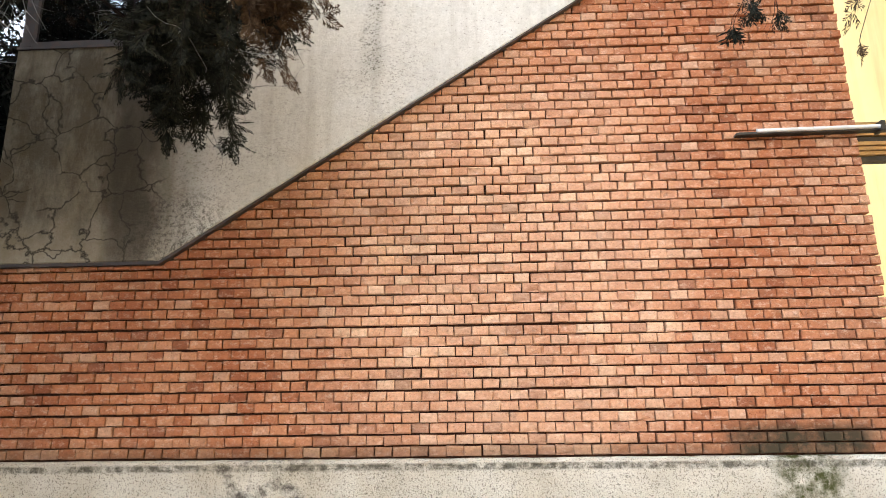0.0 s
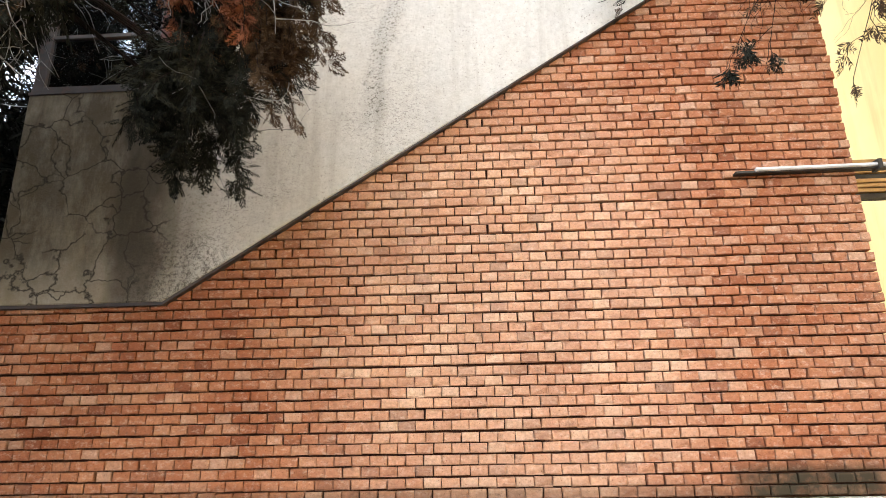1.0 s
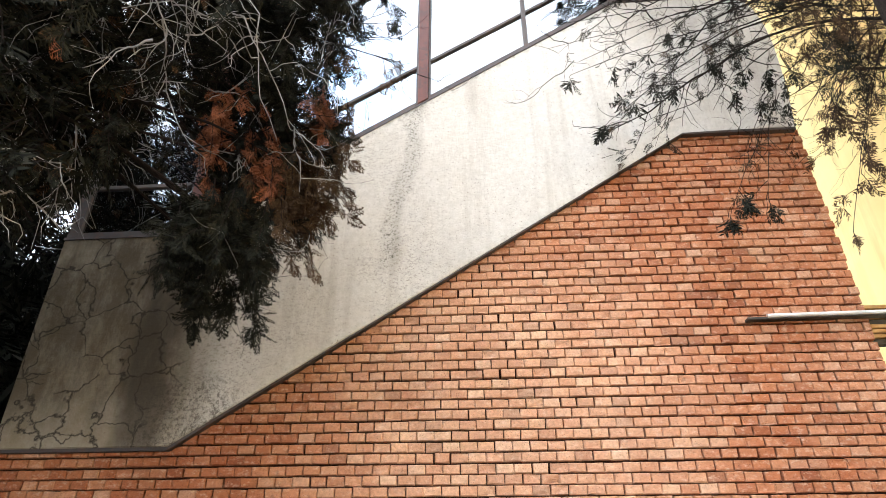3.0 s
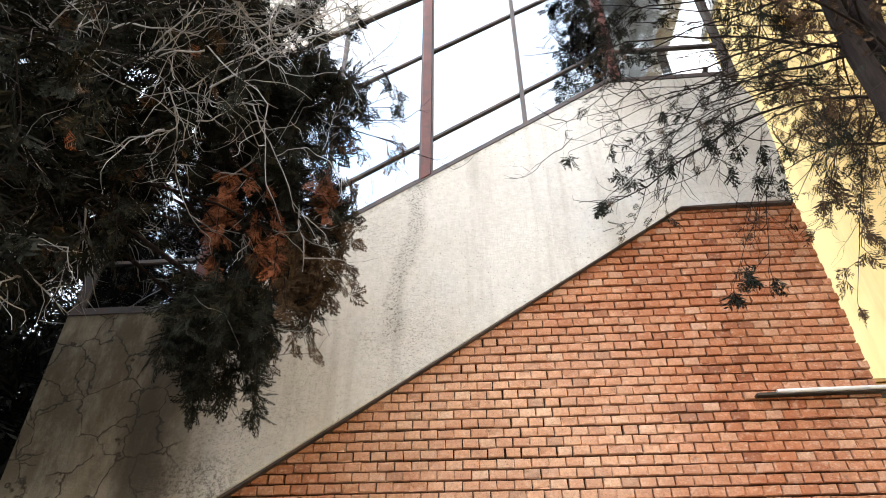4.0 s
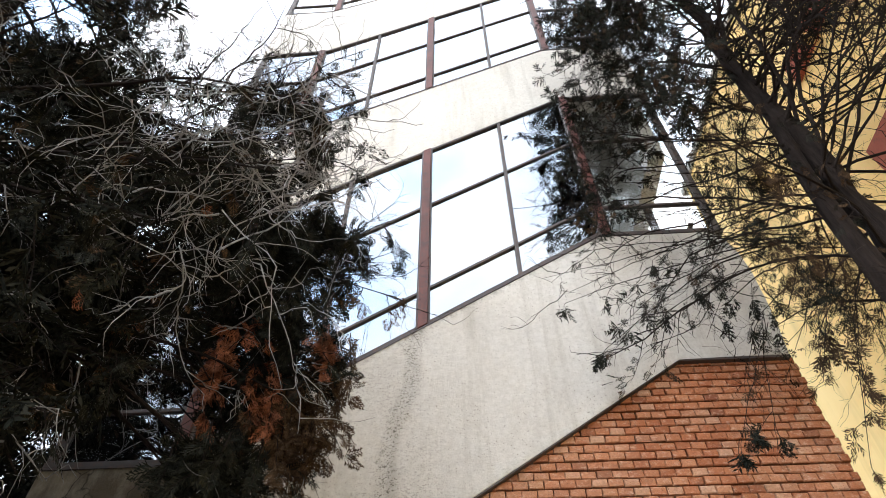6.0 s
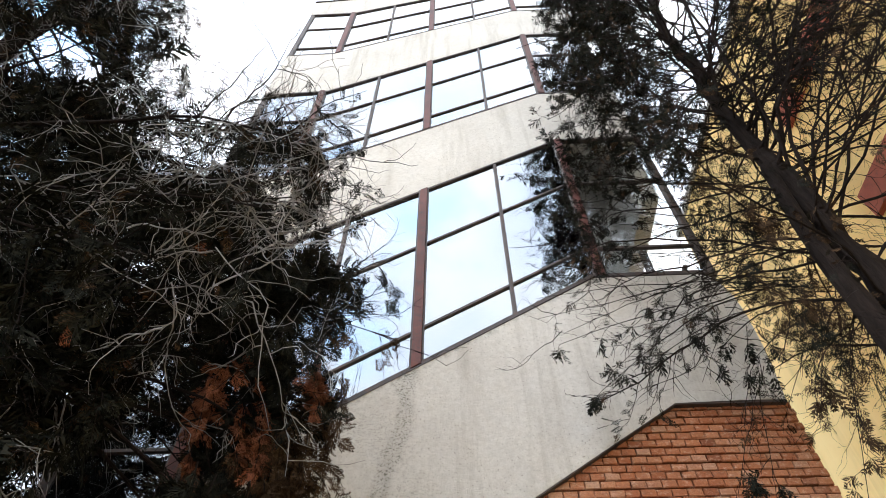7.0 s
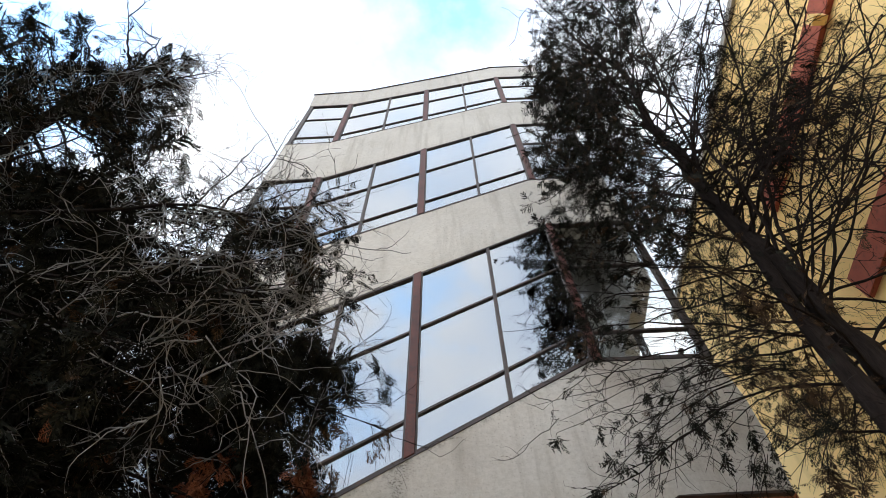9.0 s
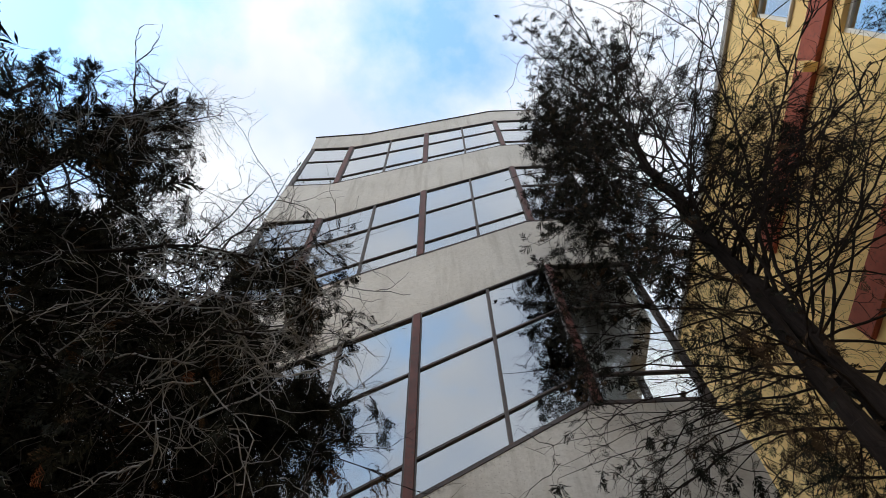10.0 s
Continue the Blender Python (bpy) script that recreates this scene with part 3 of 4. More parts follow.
def spray_template(rng, pairs=6, fine=True):
    """A flat scale-leaved spray along +x, about 1 long, in the xy plane; quads of four points."""
    quads = []

    def blade(p, ang, ln, w, droop):
        d = np.array([math.cos(ang), math.sin(ang), 0])
        s = np.array([-d[1], d[0], 0]) * w
        tip = p + d * ln + np.array([0, 0, -droop])
        mid = p + d * ln * 0.55 + np.array([0, 0, -droop * 0.35])
        quads.append([p, mid + s, tip, mid - s])

    blade(np.zeros(3), 0.0, 1.0, 0.018, 0.06)
    for i in range(pairs):
        t = 0.12 + 0.82 * i / pairs
        for sgn in (-1, 1):
            p = np.array([t, 0, -0.03 * t])
            ln = (0.42 * (1 - t) + 0.13) * (rng.uniform(0.7, 1.15) if fine else rng.uniform(0.4, 1.5))
            ang = sgn * (rng.uniform(0.55, 0.8) if fine else rng.uniform(0.3, 1.0))
            blade(p, ang, ln, 0.028 if fine else 0.042, 0.05)
            if fine and ln > 0.2:
                for q in (0.5,):
                    e = p + np.array([math.cos(ang), math.sin(ang), 0]) * ln * q
                    blade(e, ang - sgn * 0.55, ln * 0.5, 0.019, 0.04)
                    blade(e, ang + sgn * 0.55, ln * 0.42, 0.018, 0.04)
    return np.array(quads)


def sprays_mesh(name, rng, spots, material, parent, label="", fine=True, flop=0.9):
    """spots: rows of place, way, length."""
    forms = [spray_template(rng, 6 if fine else 4 + k % 2, fine) for k in range(6)]
    chunks = []
    for p, d, s in spots:
        d = np.array(d) / (np.linalg.norm(d) + 1e-9)
        up = np.array([rng.normal(0, flop), rng.normal(0, flop), 1.0])
        y = np.cross(up, d)
        y /= np.linalg.norm(y) + 1e-9
        z = np.cross(d, y)
        q = forms[rng.integers(6)] * s
        chunks.append(np.array(p) + q[..., 0:1] * d + q[..., 1:2] * y + q[..., 2:3] * z)
    if not chunks:
        return None
    v = np.concatenate(chunks).reshape(-1, 3)
    me = bpy.data.meshes.new(name)
    n = len(v) // 4
    me.vertices.add(len(v))
    me.vertices.foreach_set("co", v.astype(np.float32).ravel())
    me.loops.add(n * 4)
    me.loops.foreach_set("vertex_index", np.arange(n * 4, dtype=np.int32))
    me.polygons.add(n)
    me.polygons.foreach_set("loop_start", np.arange(0, n * 4, 4, dtype=np.int32))
    me.update(calc_edges=True)
    me.materials.append(material)
    ob = new(name, me)
    ob.parent = parent
    return tagged(ob, label, kind="stuff")


def wander(rng, start, way, length, steps, bend, sag):
    """A crooked line from start."""
    pts, d = [Vector(start)], Vector(way).normalized()
    for i in range(steps):
        d = (d + Vector(rng.normal(0, bend, 3)) + Vector((0, 0, sag))).normalized()
        pts.append(pts[-1] + d * (length / steps))
    return pts


def in_tower(p):
    return -3.85 < p.x < 3.3 and p.y > 4.36


def tree(base, spine, r0, limbs, seed, label, keep, branch_gap, twig_len, spray_len, bare, dead=None, dry=None, inner=None, fine=True, per_twig=4, flop=0.9, sag=-0.05, category="tree", bare_from=0.0, bend=0.07, limb_r=0.006, dead_wood=None, trim=False):
    """A conifer. spine: trunk points from the base; limbs: rows of height, way, length, rise; keep(p): whether foliage grows at p."""
    rng = np.random.default_rng(seed)
    root = empty("cypress_tree", base, label=label, category=category, group="cypresses by the stair tower")
    off = Vector(base)
    sp = [Vector(p) for p in spine]
    trunk = Tubes()
    full = []
    for a, b in zip(sp, sp[1:]):
        k = max(2, int((b - a).length / 0.4))
        full += [a + (b - a) * i / k + Vector((0.03 * rng.normal(), 0.03 * rng.normal(), 0)) for i in range(k)]
    full.append(sp[-1])
    trunk.add(full, r0, 0.025, 12)
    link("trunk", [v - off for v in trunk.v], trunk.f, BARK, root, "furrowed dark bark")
    twigs, bare_twigs = Tubes(), Tubes()
    green, orange, brown, core = [], [], [], []
    for h, way, length, rise in limbs:
        i = min(range(len(full)), key=lambda k: abs(full[k].z - h))
        limb = wander(rng, full[i], (way[0], way[1], rise), length, 12, bend, sag)
        stop = next((k for k, p in enumerate(limb) if in_tower(p) or (p.x > 0 and p.y > 4.6 and p.z < 6.6) or (-2.7 < p.x < 0 and p.y < 1.35)), 13)
        if stop < 4:
            continue
        limb = limb[:stop]
        if trim:      # no bare spikes past the foliage
            limb = limb[:max(4, max((k for k, p in enumerate(limb) if keep(p)), default=0) + 1)]
        last = len(limb) - 1
        r = 0.006 + limb_r * length
        bough = Tubes()
        bough.add(limb, r, 0.004, 6)
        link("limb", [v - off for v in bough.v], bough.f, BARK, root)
        total = max(3, int(length / branch_gap))
        for j in range(total):
            t = 0.15 + 0.85 * (j + rng.random()) / total
            k = min(int(t * last), last - 1)
            p = limb[k].lerp(limb[k + 1], t * last - k)
            d = (limb[k + 1] - limb[k]).normalized()
            side = Vector(rng.normal(0, 1, 3))
            side = (side - d * side.dot(d)).normalized()
            w = (d * 0.7 + side * 0.9).normalized()
            ln = twig_len * rng.uniform(0.45, 1.15) * (1.1 - 0.45 * t)
            naked = rng.random() < bare * (1.25 - t) and p.z > bare_from
            ln *= 1.25 if naked else 1.0
            tw = wander(rng, p, w, ln, 6, 0.22 if naked else 0.13, sag * (0.6 if naked else 1.6))
            mid = tw[3]
            if not keep(tw[-1]):
                if not keep(mid):
                    continue
                naked = True
                tw = tw[:5]
            (bare_twigs if naked else twigs).add(tw, 0.0055 if naked else 0.005, 0.0016, 4)
            for q in range(per_twig):
                k2 = min(len(tw) - 2, 1 + int(rng.random() * (len(tw) - 2)))
                s0 = tw[k2].lerp(tw[k2 + 1], rng.random())
                dd = (tw[k2 + 1] - tw[k2]).normalized()
                sd = (dd * 0.6 + Vector(rng.normal(0, 0.7, 3)) + Vector((0, 0, -0.25))).normalized()
                if naked:
                    sub = wander(rng, s0, sd, ln * rng.uniform(0.25, 0.6), 5, 0.28, -0.05)
                    bare_twigs.add(sub, 0.0035, 0.001, 3)
                    continue
                sub = wander(rng, s0, sd, ln * rng.uniform(0.2, 0.45), 3, 0.15, -0.12)
                twigs.add(sub, 0.003, 0.001, 3)
                for e in range(1, 4):
                    if not keep(sub[e]):
                        continue
                    way2 = (sub[e] - sub[e - 1]).normalized() + Vector(rng.normal(0, 0.45, 3)) + Vector((0, 0, -0.3))
                    row = (tuple(sub[e] - off), tuple(way2), spray_len * rng.uniform(0.6, 1.25))
                    if dead and dead(sub[e], rng):
                        orange.append(row)
                    elif dry and rng.random() < dry(sub[e]):
                        brown.append(row)
                    elif inner and inner(sub[e]):
                        if rng.random() < 0.9:
                            core.append((row[0], row[1], row[2] * 1.5))
                            core.append((row[0], tuple(way2 + Vector(rng.normal(0, 0.5, 3))), row[2] * 1.4))
                    else:
                        green.append(row)
    tagged(link("twigwork", [v - off for v in twigs.v], twigs.f, BARK, root), kind="stuff")
    if bare_twigs.v:
        tagged(link("dead_twigwork", [v - off for v in bare_twigs.v], bare_twigs.f, dead_wood or TWIG, root, "bare dead twigs"), kind="stuff")
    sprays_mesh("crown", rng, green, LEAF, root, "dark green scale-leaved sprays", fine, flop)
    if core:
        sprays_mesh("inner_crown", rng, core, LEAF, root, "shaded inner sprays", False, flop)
    if orange:
        sprays_mesh("dead_sprays", rng, orange, LEAF_DEAD, root, "dead orange-brown sprays", fine, flop)
    if brown:
        sprays_mesh("dry_sprays", rng, brown, LEAF_DRY, root, "dry brownish sprays", fine, flop)
    return root


def limbs_round(seed, z0, z1, count, reach, rise, away=None):
    """Limbs spiralling up a trunk; reach(z): length; away: a way that is left freer of limbs."""
    rng = np.random.default_rng(seed)
    out = []
    for i in range(count):
        z = z0 + (z1 - z0) * (i + rng.random()) / count
        a = i * 2.4 + rng.normal(0, 0.3)
        w = (math.cos(a), math.sin(a))
        if away and w[0] * away[0] + w[1] * away[1] > 0.3:
            continue
        out.append((z, w, reach(z) * rng.uniform(0.8, 1.1), rise(z) + rng.normal(0, 0.1)))
    return out


# near conifer beside the lower landing
LX, LY = -3.9, 1.5


def left_reach(z):
    return 3.35 if z < 5.6 else 3.3 - 0.3 * (z - 5.6) if z < 6.6 else max(0.25, 3.0 - 0.62 * (z - 6.6))


def left_keep(p):
    r = math.hypot(p.x - LX, p.y - LY)
    if p.y > 4.3 or p.y < 0.45 or r > left_reach(p.z) + 0.15:
        return False
    # lower edge cut by angles from the camera to fit its view, but for one hanging bough
    side, lift = p.x / (p.y + 0.1), (p.z - 1.75) / (p.y + 0.1)
    if side > -0.29 - 0.35 * max(0.0, 0.62 - lift) and lift < 1.1:
        return False
    if -0.64 < side < -0.36 and 0.62 < lift < 1.12 and p.y < 2.42:      # cleared along the camera's sight line so the dead bough shows
        return False
    # the top's outline and the cleft of sky are cut to fit the camera's view
    ahead = 0.492 * (p.y + 0.245) + 0.870 * (p.z - 1.874)
    u, w = p.x / ahead, (0.492 * (p.z - 1.874) - 0.870 * (p.y + 0.245)) / ahead
    if w > 0.15 and (-0.565 - 0.9 * max(0.0, w - 0.2) > u > -0.66 or u > -0.405 and noise.noise(p * 2.0) > -0.3 or w > 0.33):
        return False
    if lift > 1.9 and r > 0.8 and noise.noise(p * 1.5) > (-0.12 if p.x < LX else 0.05):        # the upper crown is open
        return False
    if side > -0.60 and 1.46 < lift < 1.70:      # a gap between the upper and the lower boughs, cut to fit the camera's view
        return False
    if lift > 0.9 and noise.noise(Vector((side * 5.0, lift * 5.0, 3.0))) > 0.24:      # gaps with sky behind, cut along the camera's sight lines
        return False
    return lift > (0.43 if side > -0.50 else 0.96 if side > -0.74 else 0.80 if side > -0.82 else 0.66)


def left_dead(p, rng):
    return -1.9 < p.x < -0.7 and 3.5 < p.z < 5.2 and rng.random() < 0.012


left_limbs = limbs_round(3, 4.2, 10.6, 62, lambda z: 0.92 * left_reach(z), lambda z: 0.25 if z < 6 else 0.4)
left_limbs += [(4.25, (0.94, 0.23 + 0.02 * i), 3.35, -0.08 + 0.02 * i) for i in range(0, 11)]
left_limbs += [(4.8, (0.85, 0.1 + 0.16 * i), 3.2, 0.12 + 0.04 * i) for i in range(-1, 6)]
left_limbs += [(5.0 + 0.17 * i, (0.93, 0.30 + 0.05 * (i % 4)), 3.2 - 0.03 * i, 0.10) for i in range(11)]
left_limbs += limbs_round(14, 6.6, 10.7, 26, lambda z: min(1.25, 0.95 * left_reach(z)), lambda z: 0.35)
near_tree = tree((LX, LY, 0), [(LX, LY, 0), (LX - 0.1, LY, 4), (LX - 0.1, LY - 0.05, 8), (LX - 0.1, LY, 10.9)], 0.19, left_limbs, 11,
     trim=True, label="tall dark cypress with drooping sprays and bare grey twigs", keep=left_keep, branch_gap=0.10, twig_len=0.95, spray_len=0.13, bare=0.15, bare_from=4.0, dead=left_dead, dry=lambda p: 0.12, inner=lambda p: math.hypot(p.x - LX, p.y - LY) < (0.66 if p.z < 7 else 0.3) * left_reach(p.z), per_twig=4)

# dead boughs hanging from the near conifer
def hanging_bough(owner, name, seed, heart, spread, drop, strands, material, label, size=0.10, thick=4):
    rng = np.random.default_rng(seed)
    spots, wood = [], Tubes()
    base = owner.location.copy()
    for _ in range(strands):
        top = Vector(heart) + Vector((rng.normal(0, spread), rng.normal(0, spread * 0.8), rng.normal(0, 0.06)))
        strand = wander(rng, top, (rng.normal(0, 0.3), rng.normal(0, 0.3), -1), drop * rng.uniform(0.5, 1.1), 8, 0.14, -0.1)
        wood.add([p - base for p in strand], 0.004, 0.0015, 4)
        for a, b in zip(strand, strand[1:]):
            for _ in range(thick):
                way = (b - a).normalized() * 0.8 + Vector(rng.normal(0, 0.55, 3))
                spots.append((tuple(a.lerp(b, rng.random()) - base), tuple(way), size * rng.uniform(0.6, 1.25)))
    sprays_mesh(name, rng, spots, material, owner, label)
    tagged(link(name + "_twigwork", wood.v, wood.f, BARK, owner), kind="stuff")


hanging_bough(near_tree, "dead_bough", 31, (-1.40, 2.46, 4.28), 0.05, 0.68, 5, LEAF_DEAD, "hanging bough of dead orange sprays")
hanging_bough(near_tree, "dead_bough", 32, (-1.16, 2.50, 4.00), 0.05, 0.42, 3, LEAF_DEAD, "hanging bough of dead orange sprays")
hanging_bough(near_tree, "dead_bough", 33, (-0.84, 2.48, 4.18), 0.05, 0.30, 3, LEAF_DEAD, "hanging bough of dead orange sprays")
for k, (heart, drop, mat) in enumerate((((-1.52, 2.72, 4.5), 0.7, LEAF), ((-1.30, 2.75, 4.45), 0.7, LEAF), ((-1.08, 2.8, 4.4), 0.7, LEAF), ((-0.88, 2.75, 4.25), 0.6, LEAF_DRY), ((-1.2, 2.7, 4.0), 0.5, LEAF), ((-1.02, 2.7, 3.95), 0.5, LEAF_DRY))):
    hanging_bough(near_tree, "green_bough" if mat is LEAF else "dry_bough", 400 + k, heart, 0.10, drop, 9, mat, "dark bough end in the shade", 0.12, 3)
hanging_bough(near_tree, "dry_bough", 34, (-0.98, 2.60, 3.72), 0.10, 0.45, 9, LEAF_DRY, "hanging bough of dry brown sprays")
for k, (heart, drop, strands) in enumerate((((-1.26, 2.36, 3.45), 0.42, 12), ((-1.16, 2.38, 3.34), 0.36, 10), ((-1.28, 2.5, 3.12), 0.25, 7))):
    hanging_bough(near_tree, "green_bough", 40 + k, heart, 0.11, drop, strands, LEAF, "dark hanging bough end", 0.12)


for k in range(16):
    d, u, w = 2.55 + 0.3 * ((k * 0.618) % 1), -0.37 - 0.34 * ((k * 0.37) % 1), 1.02 + 0.05 * k
    u -= max(0.0, w - 1.45) * 0.35 + 0.07 * math.sin(9.0 * w)
    u = min(u, -0.39 if w < 1.13 else -0.64 if 1.42 < w < 1.72 else -0.48)
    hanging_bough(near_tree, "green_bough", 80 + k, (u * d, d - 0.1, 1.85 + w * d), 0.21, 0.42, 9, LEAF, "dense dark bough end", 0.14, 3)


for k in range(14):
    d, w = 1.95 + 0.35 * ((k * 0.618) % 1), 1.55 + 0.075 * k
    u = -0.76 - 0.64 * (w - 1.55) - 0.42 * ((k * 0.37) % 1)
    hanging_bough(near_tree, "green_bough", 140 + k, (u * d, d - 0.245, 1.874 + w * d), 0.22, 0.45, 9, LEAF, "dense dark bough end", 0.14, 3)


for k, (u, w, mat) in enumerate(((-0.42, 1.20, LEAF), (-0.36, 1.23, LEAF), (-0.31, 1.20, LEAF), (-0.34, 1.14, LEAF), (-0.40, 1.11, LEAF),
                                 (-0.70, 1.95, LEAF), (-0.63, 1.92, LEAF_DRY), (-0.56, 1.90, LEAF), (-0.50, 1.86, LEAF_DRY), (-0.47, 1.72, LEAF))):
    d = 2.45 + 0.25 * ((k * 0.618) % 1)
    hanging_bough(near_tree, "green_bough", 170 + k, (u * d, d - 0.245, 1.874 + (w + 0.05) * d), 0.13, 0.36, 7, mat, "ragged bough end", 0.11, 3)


def bare_strands(owner, seed, count, lo, hi, long, r=0.0043):
    """Crooked leafless twigs in the outer crown, between two corners."""
    rng = np.random.default_rng(seed)
    wood, base = Tubes(), owner.location.copy()
    for _ in range(count):
        d = rng.uniform(lo[1], hi[1])
        a = Vector((rng.uniform(lo[0], hi[0]) * d, d - 0.1, 1.8 + rng.uniform(lo[2], hi[2]) * d))
        way = Vector((rng.normal(0.45, 0.8), rng.normal(0, 0.4), rng.normal(-0.1, 0.6)))
        main = wander(rng, a, way, long * rng.uniform(0.4, 1.2), 11, 0.26, -0.02)
        if any(in_tower(p) for p in main):
            continue
        wood.add([p - base for p in main], r, r * 0.28, 4)
        for _ in range(4):
            k = int(rng.integers(3, 10))
            side = (main[k] - main[k - 1]).normalized() + Vector(rng.normal(0, 0.7, 3))
            wood.add([p - base for p in wander(rng, main[k], side, long * rng.uniform(0.15, 0.5), 7, 0.3, -0.04)], r * 0.6, r * 0.2, 3)
    tagged(link("bare_twigwork", wood.v, wood.f, TWIG if owner is near_tree else BARK, owner, "crooked bare twigs"), kind="stuff")


bare_strands(near_tree, 51, 125, (-1.35, 1.5, 1.15), (-0.45, 2.4, 2.6), 0.8, 0.005)
bare_strands(near_tree, 57, 30, (-1.3, 1.5, 1.45), (-0.50, 2.1, 2.3), 0.9, 0.0046)


def fork(wood, rng, a, way, length, r, depth, base):
    """A crooked twig that forks again and again."""
    n = 8
    pts = wander(rng, a, way, length, n, 0.2, 0.0)
    if any(in_tower(p) for p in pts):
        return
    wood.add([p - base for p in pts], r, r * 0.45, 4)
    if depth:
        for k in range(2, n + 1, 2):
            side = (pts[k] - pts[k - 1]).normalized() + Vector(rng.normal(0, 0.55, 3))
            fork(wood, rng, pts[k], side, length * rng.uniform(0.3, 0.6), r * 0.55, depth - 1, base)


def arc(rng, a, b, arch, steps=14, wob=0.034):
    """A swaying line from a to b that rises by arch on its way."""
    a, b = Vector(a), Vector(b)
    long = (b - a).length
    drift, pts = Vector((0, 0, 0)), []
    for i in range(steps + 1):
        t = i / steps
        drift += Vector(rng.normal(0, wob * long * 0.35, 3))
        pts.append(a.lerp(b, t) + Vector((0, 0, 4 * arch * t * (1 - t))) + drift * (1 - t))
    return pts


def bare_branch(owner, seed, a, b, arch=0.1, r=0.008, depth=2, wood_material=None, forks=7, reach=0.4):
    """A leafless branch with forking side twigs."""
    rng = np.random.default_rng(seed)
    wood, base = Tubes(), owner.location.copy()
    pts = arc(rng, a, b, arch)
    wood.add([p - base for p in pts], r, max(0.0016, r * 0.25), 6)
    long = (pts[-1] - pts[0]).length
    for i in range(forks):
        k = int(3 + 11 * (i + rng.random()) / forks)
        side = (pts[k] - pts[k - 1]).normalized() * 0.9 + Vector(rng.normal(0, 0.55, 3))
        fork(wood, rng, pts[k], side, long * reach * rng.uniform(0.4, 1.0), max(0.0022, r * 0.5), depth, base)
    tagged(link("bare_branch", wood.v, wood.f, wood_material or BARK, owner, "leafless forked branch"), kind="stuff")


def tufted_bough(owner, seed, a, b, arch=0.1, tufts=5, r=0.009, leaf=None, size=0.13, first=0.35, droop=0.3, fill=9):
    """A thin bough whose side twigs end in drooping tufts of sprays."""
    rng = np.random.default_rng(seed)
    wood, spots, base = Tubes(), [], owner.location.copy()
    pts = arc(rng, a, b, arch)
    wood.add([p - base for p in pts], r, 0.0022, 6)
    for i in range(tufts):
        k = min(14, int(14 * (first + (1 - first) * (i + 0.9) / tufts)))
        way = (pts[k] - pts[k - 1]).normalized() * 0.5 + Vector((rng.normal(0, 0.4), rng.normal(0, 0.25), -droop * rng.uniform(0.4, 1.6)))
        tw = wander(rng, pts[k], way, rng.uniform(0.14, 0.38), 5, 0.15, -0.1)
        if i == tufts - 1:
            tw = wander(rng, pts[-1], way, 0.12, 5, 0.1, -0.1)
        wood.add([p - base for p in tw], 0.0032, 0.0014, 4)
        for _ in range(fill):
            j = int(rng.integers(2, 6))
            d = (tw[-1] - tw[-2]).normalized() * 0.9 + Vector(rng.normal(0, 0.5, 3)) + Vector((0, 0, -0.35))
            spots.append((tuple(tw[j] - base), tuple(d), size * rng.uniform(0.6, 1.3)))
    for _ in range(6):
        k = int(rng.integers(3, 14))
        side = (pts[k] - pts[k - 1]).normalized() + Vector(rng.normal(0, 0.5, 3))
        fork(wood, rng, pts[k], side, rng.uniform(0.2, 0.5), 0.0026, 1, base)
    tagged(link("bough", wood.v, wood.f, BARK, owner), kind="stuff")
    sprays_mesh("bough_sprays", rng, spots, leaf or LEAF, owner, "", owner is near_tree, 1.1)


# leafless tips over the crown, and twigs that stick out towards the windows
for k, (a, b, rad) in enumerate((((-4.0, 1.4, 9.8), (-4.5, 0.8, 11.3), 0.011), ((-3.95, 1.45, 10.0), (-3.6, 1.5, 11.2), 0.011), ((-4.0, 1.4, 10.0), (-4.25, 1.3, 11.6), 0.011),
                                 ((-4.1, 1.3, 9.2), (-5.0, 0.9, 10.6), 0.009), ((-4.2, 1.3, 8.4), (-5.0, 0.85, 10.0), 0.009), ((-4.1, 1.3, 8.0), (-4.9, 0.8, 9.2), 0.009),
                                 ((-3.6, 1.5, 9.0), (-3.0, 1.6, 10.4), 0.009), ((-2.1, 1.8, 6.0), (-1.9, 1.8, 7.7), 0.006), ((-1.8, 1.85, 6.1), (-1.65, 1.8, 8.4), 0.006),
                                 ((-1.6, 2.1, 6.5), (-1.5, 2.2, 8.0), 0.004))):
    bare_branch(near_tree, 200 + k, a, b, 0.05, rad * 1.7, 1, BARK, 6 if rad > 0.01 else 5, 0.42)
for k, b in enumerate(((-0.38, 2.5, 5.02), (-0.47, 2.5, 5.55), (-0.34, 2.5, 4.72), (-0.42, 2.5, 4.86), (-0.52, 2.48, 5.3))):
    bare_branch(near_tree, 220 + k, (-1.1, 2.45, 4.62 + 0.05 * k), b, 0.04, 0.0045, 1, BARK, 6, 0.3)
for k, (a, b) in enumerate((((-4.1, 1.4, 8.3), (-5.2, 0.8, 10.3)), ((-4.1, 1.4, 7.8), (-5.2, 0.8, 9.4)), ((-4.1, 1.4, 8.8), (-4.7, 0.9, 10.2)), ((-4.0, 1.5, 9.0), (-3.7, 1.45, 10.6)), ((-4.1, 1.4, 7.4), (-5.4, 0.9, 8.6)))):
    tufted_bough(near_tree, 350 + k, a, b, 0.06, 18, 0.014, LEAF, 0.15, 0.2, 0.0, 10)
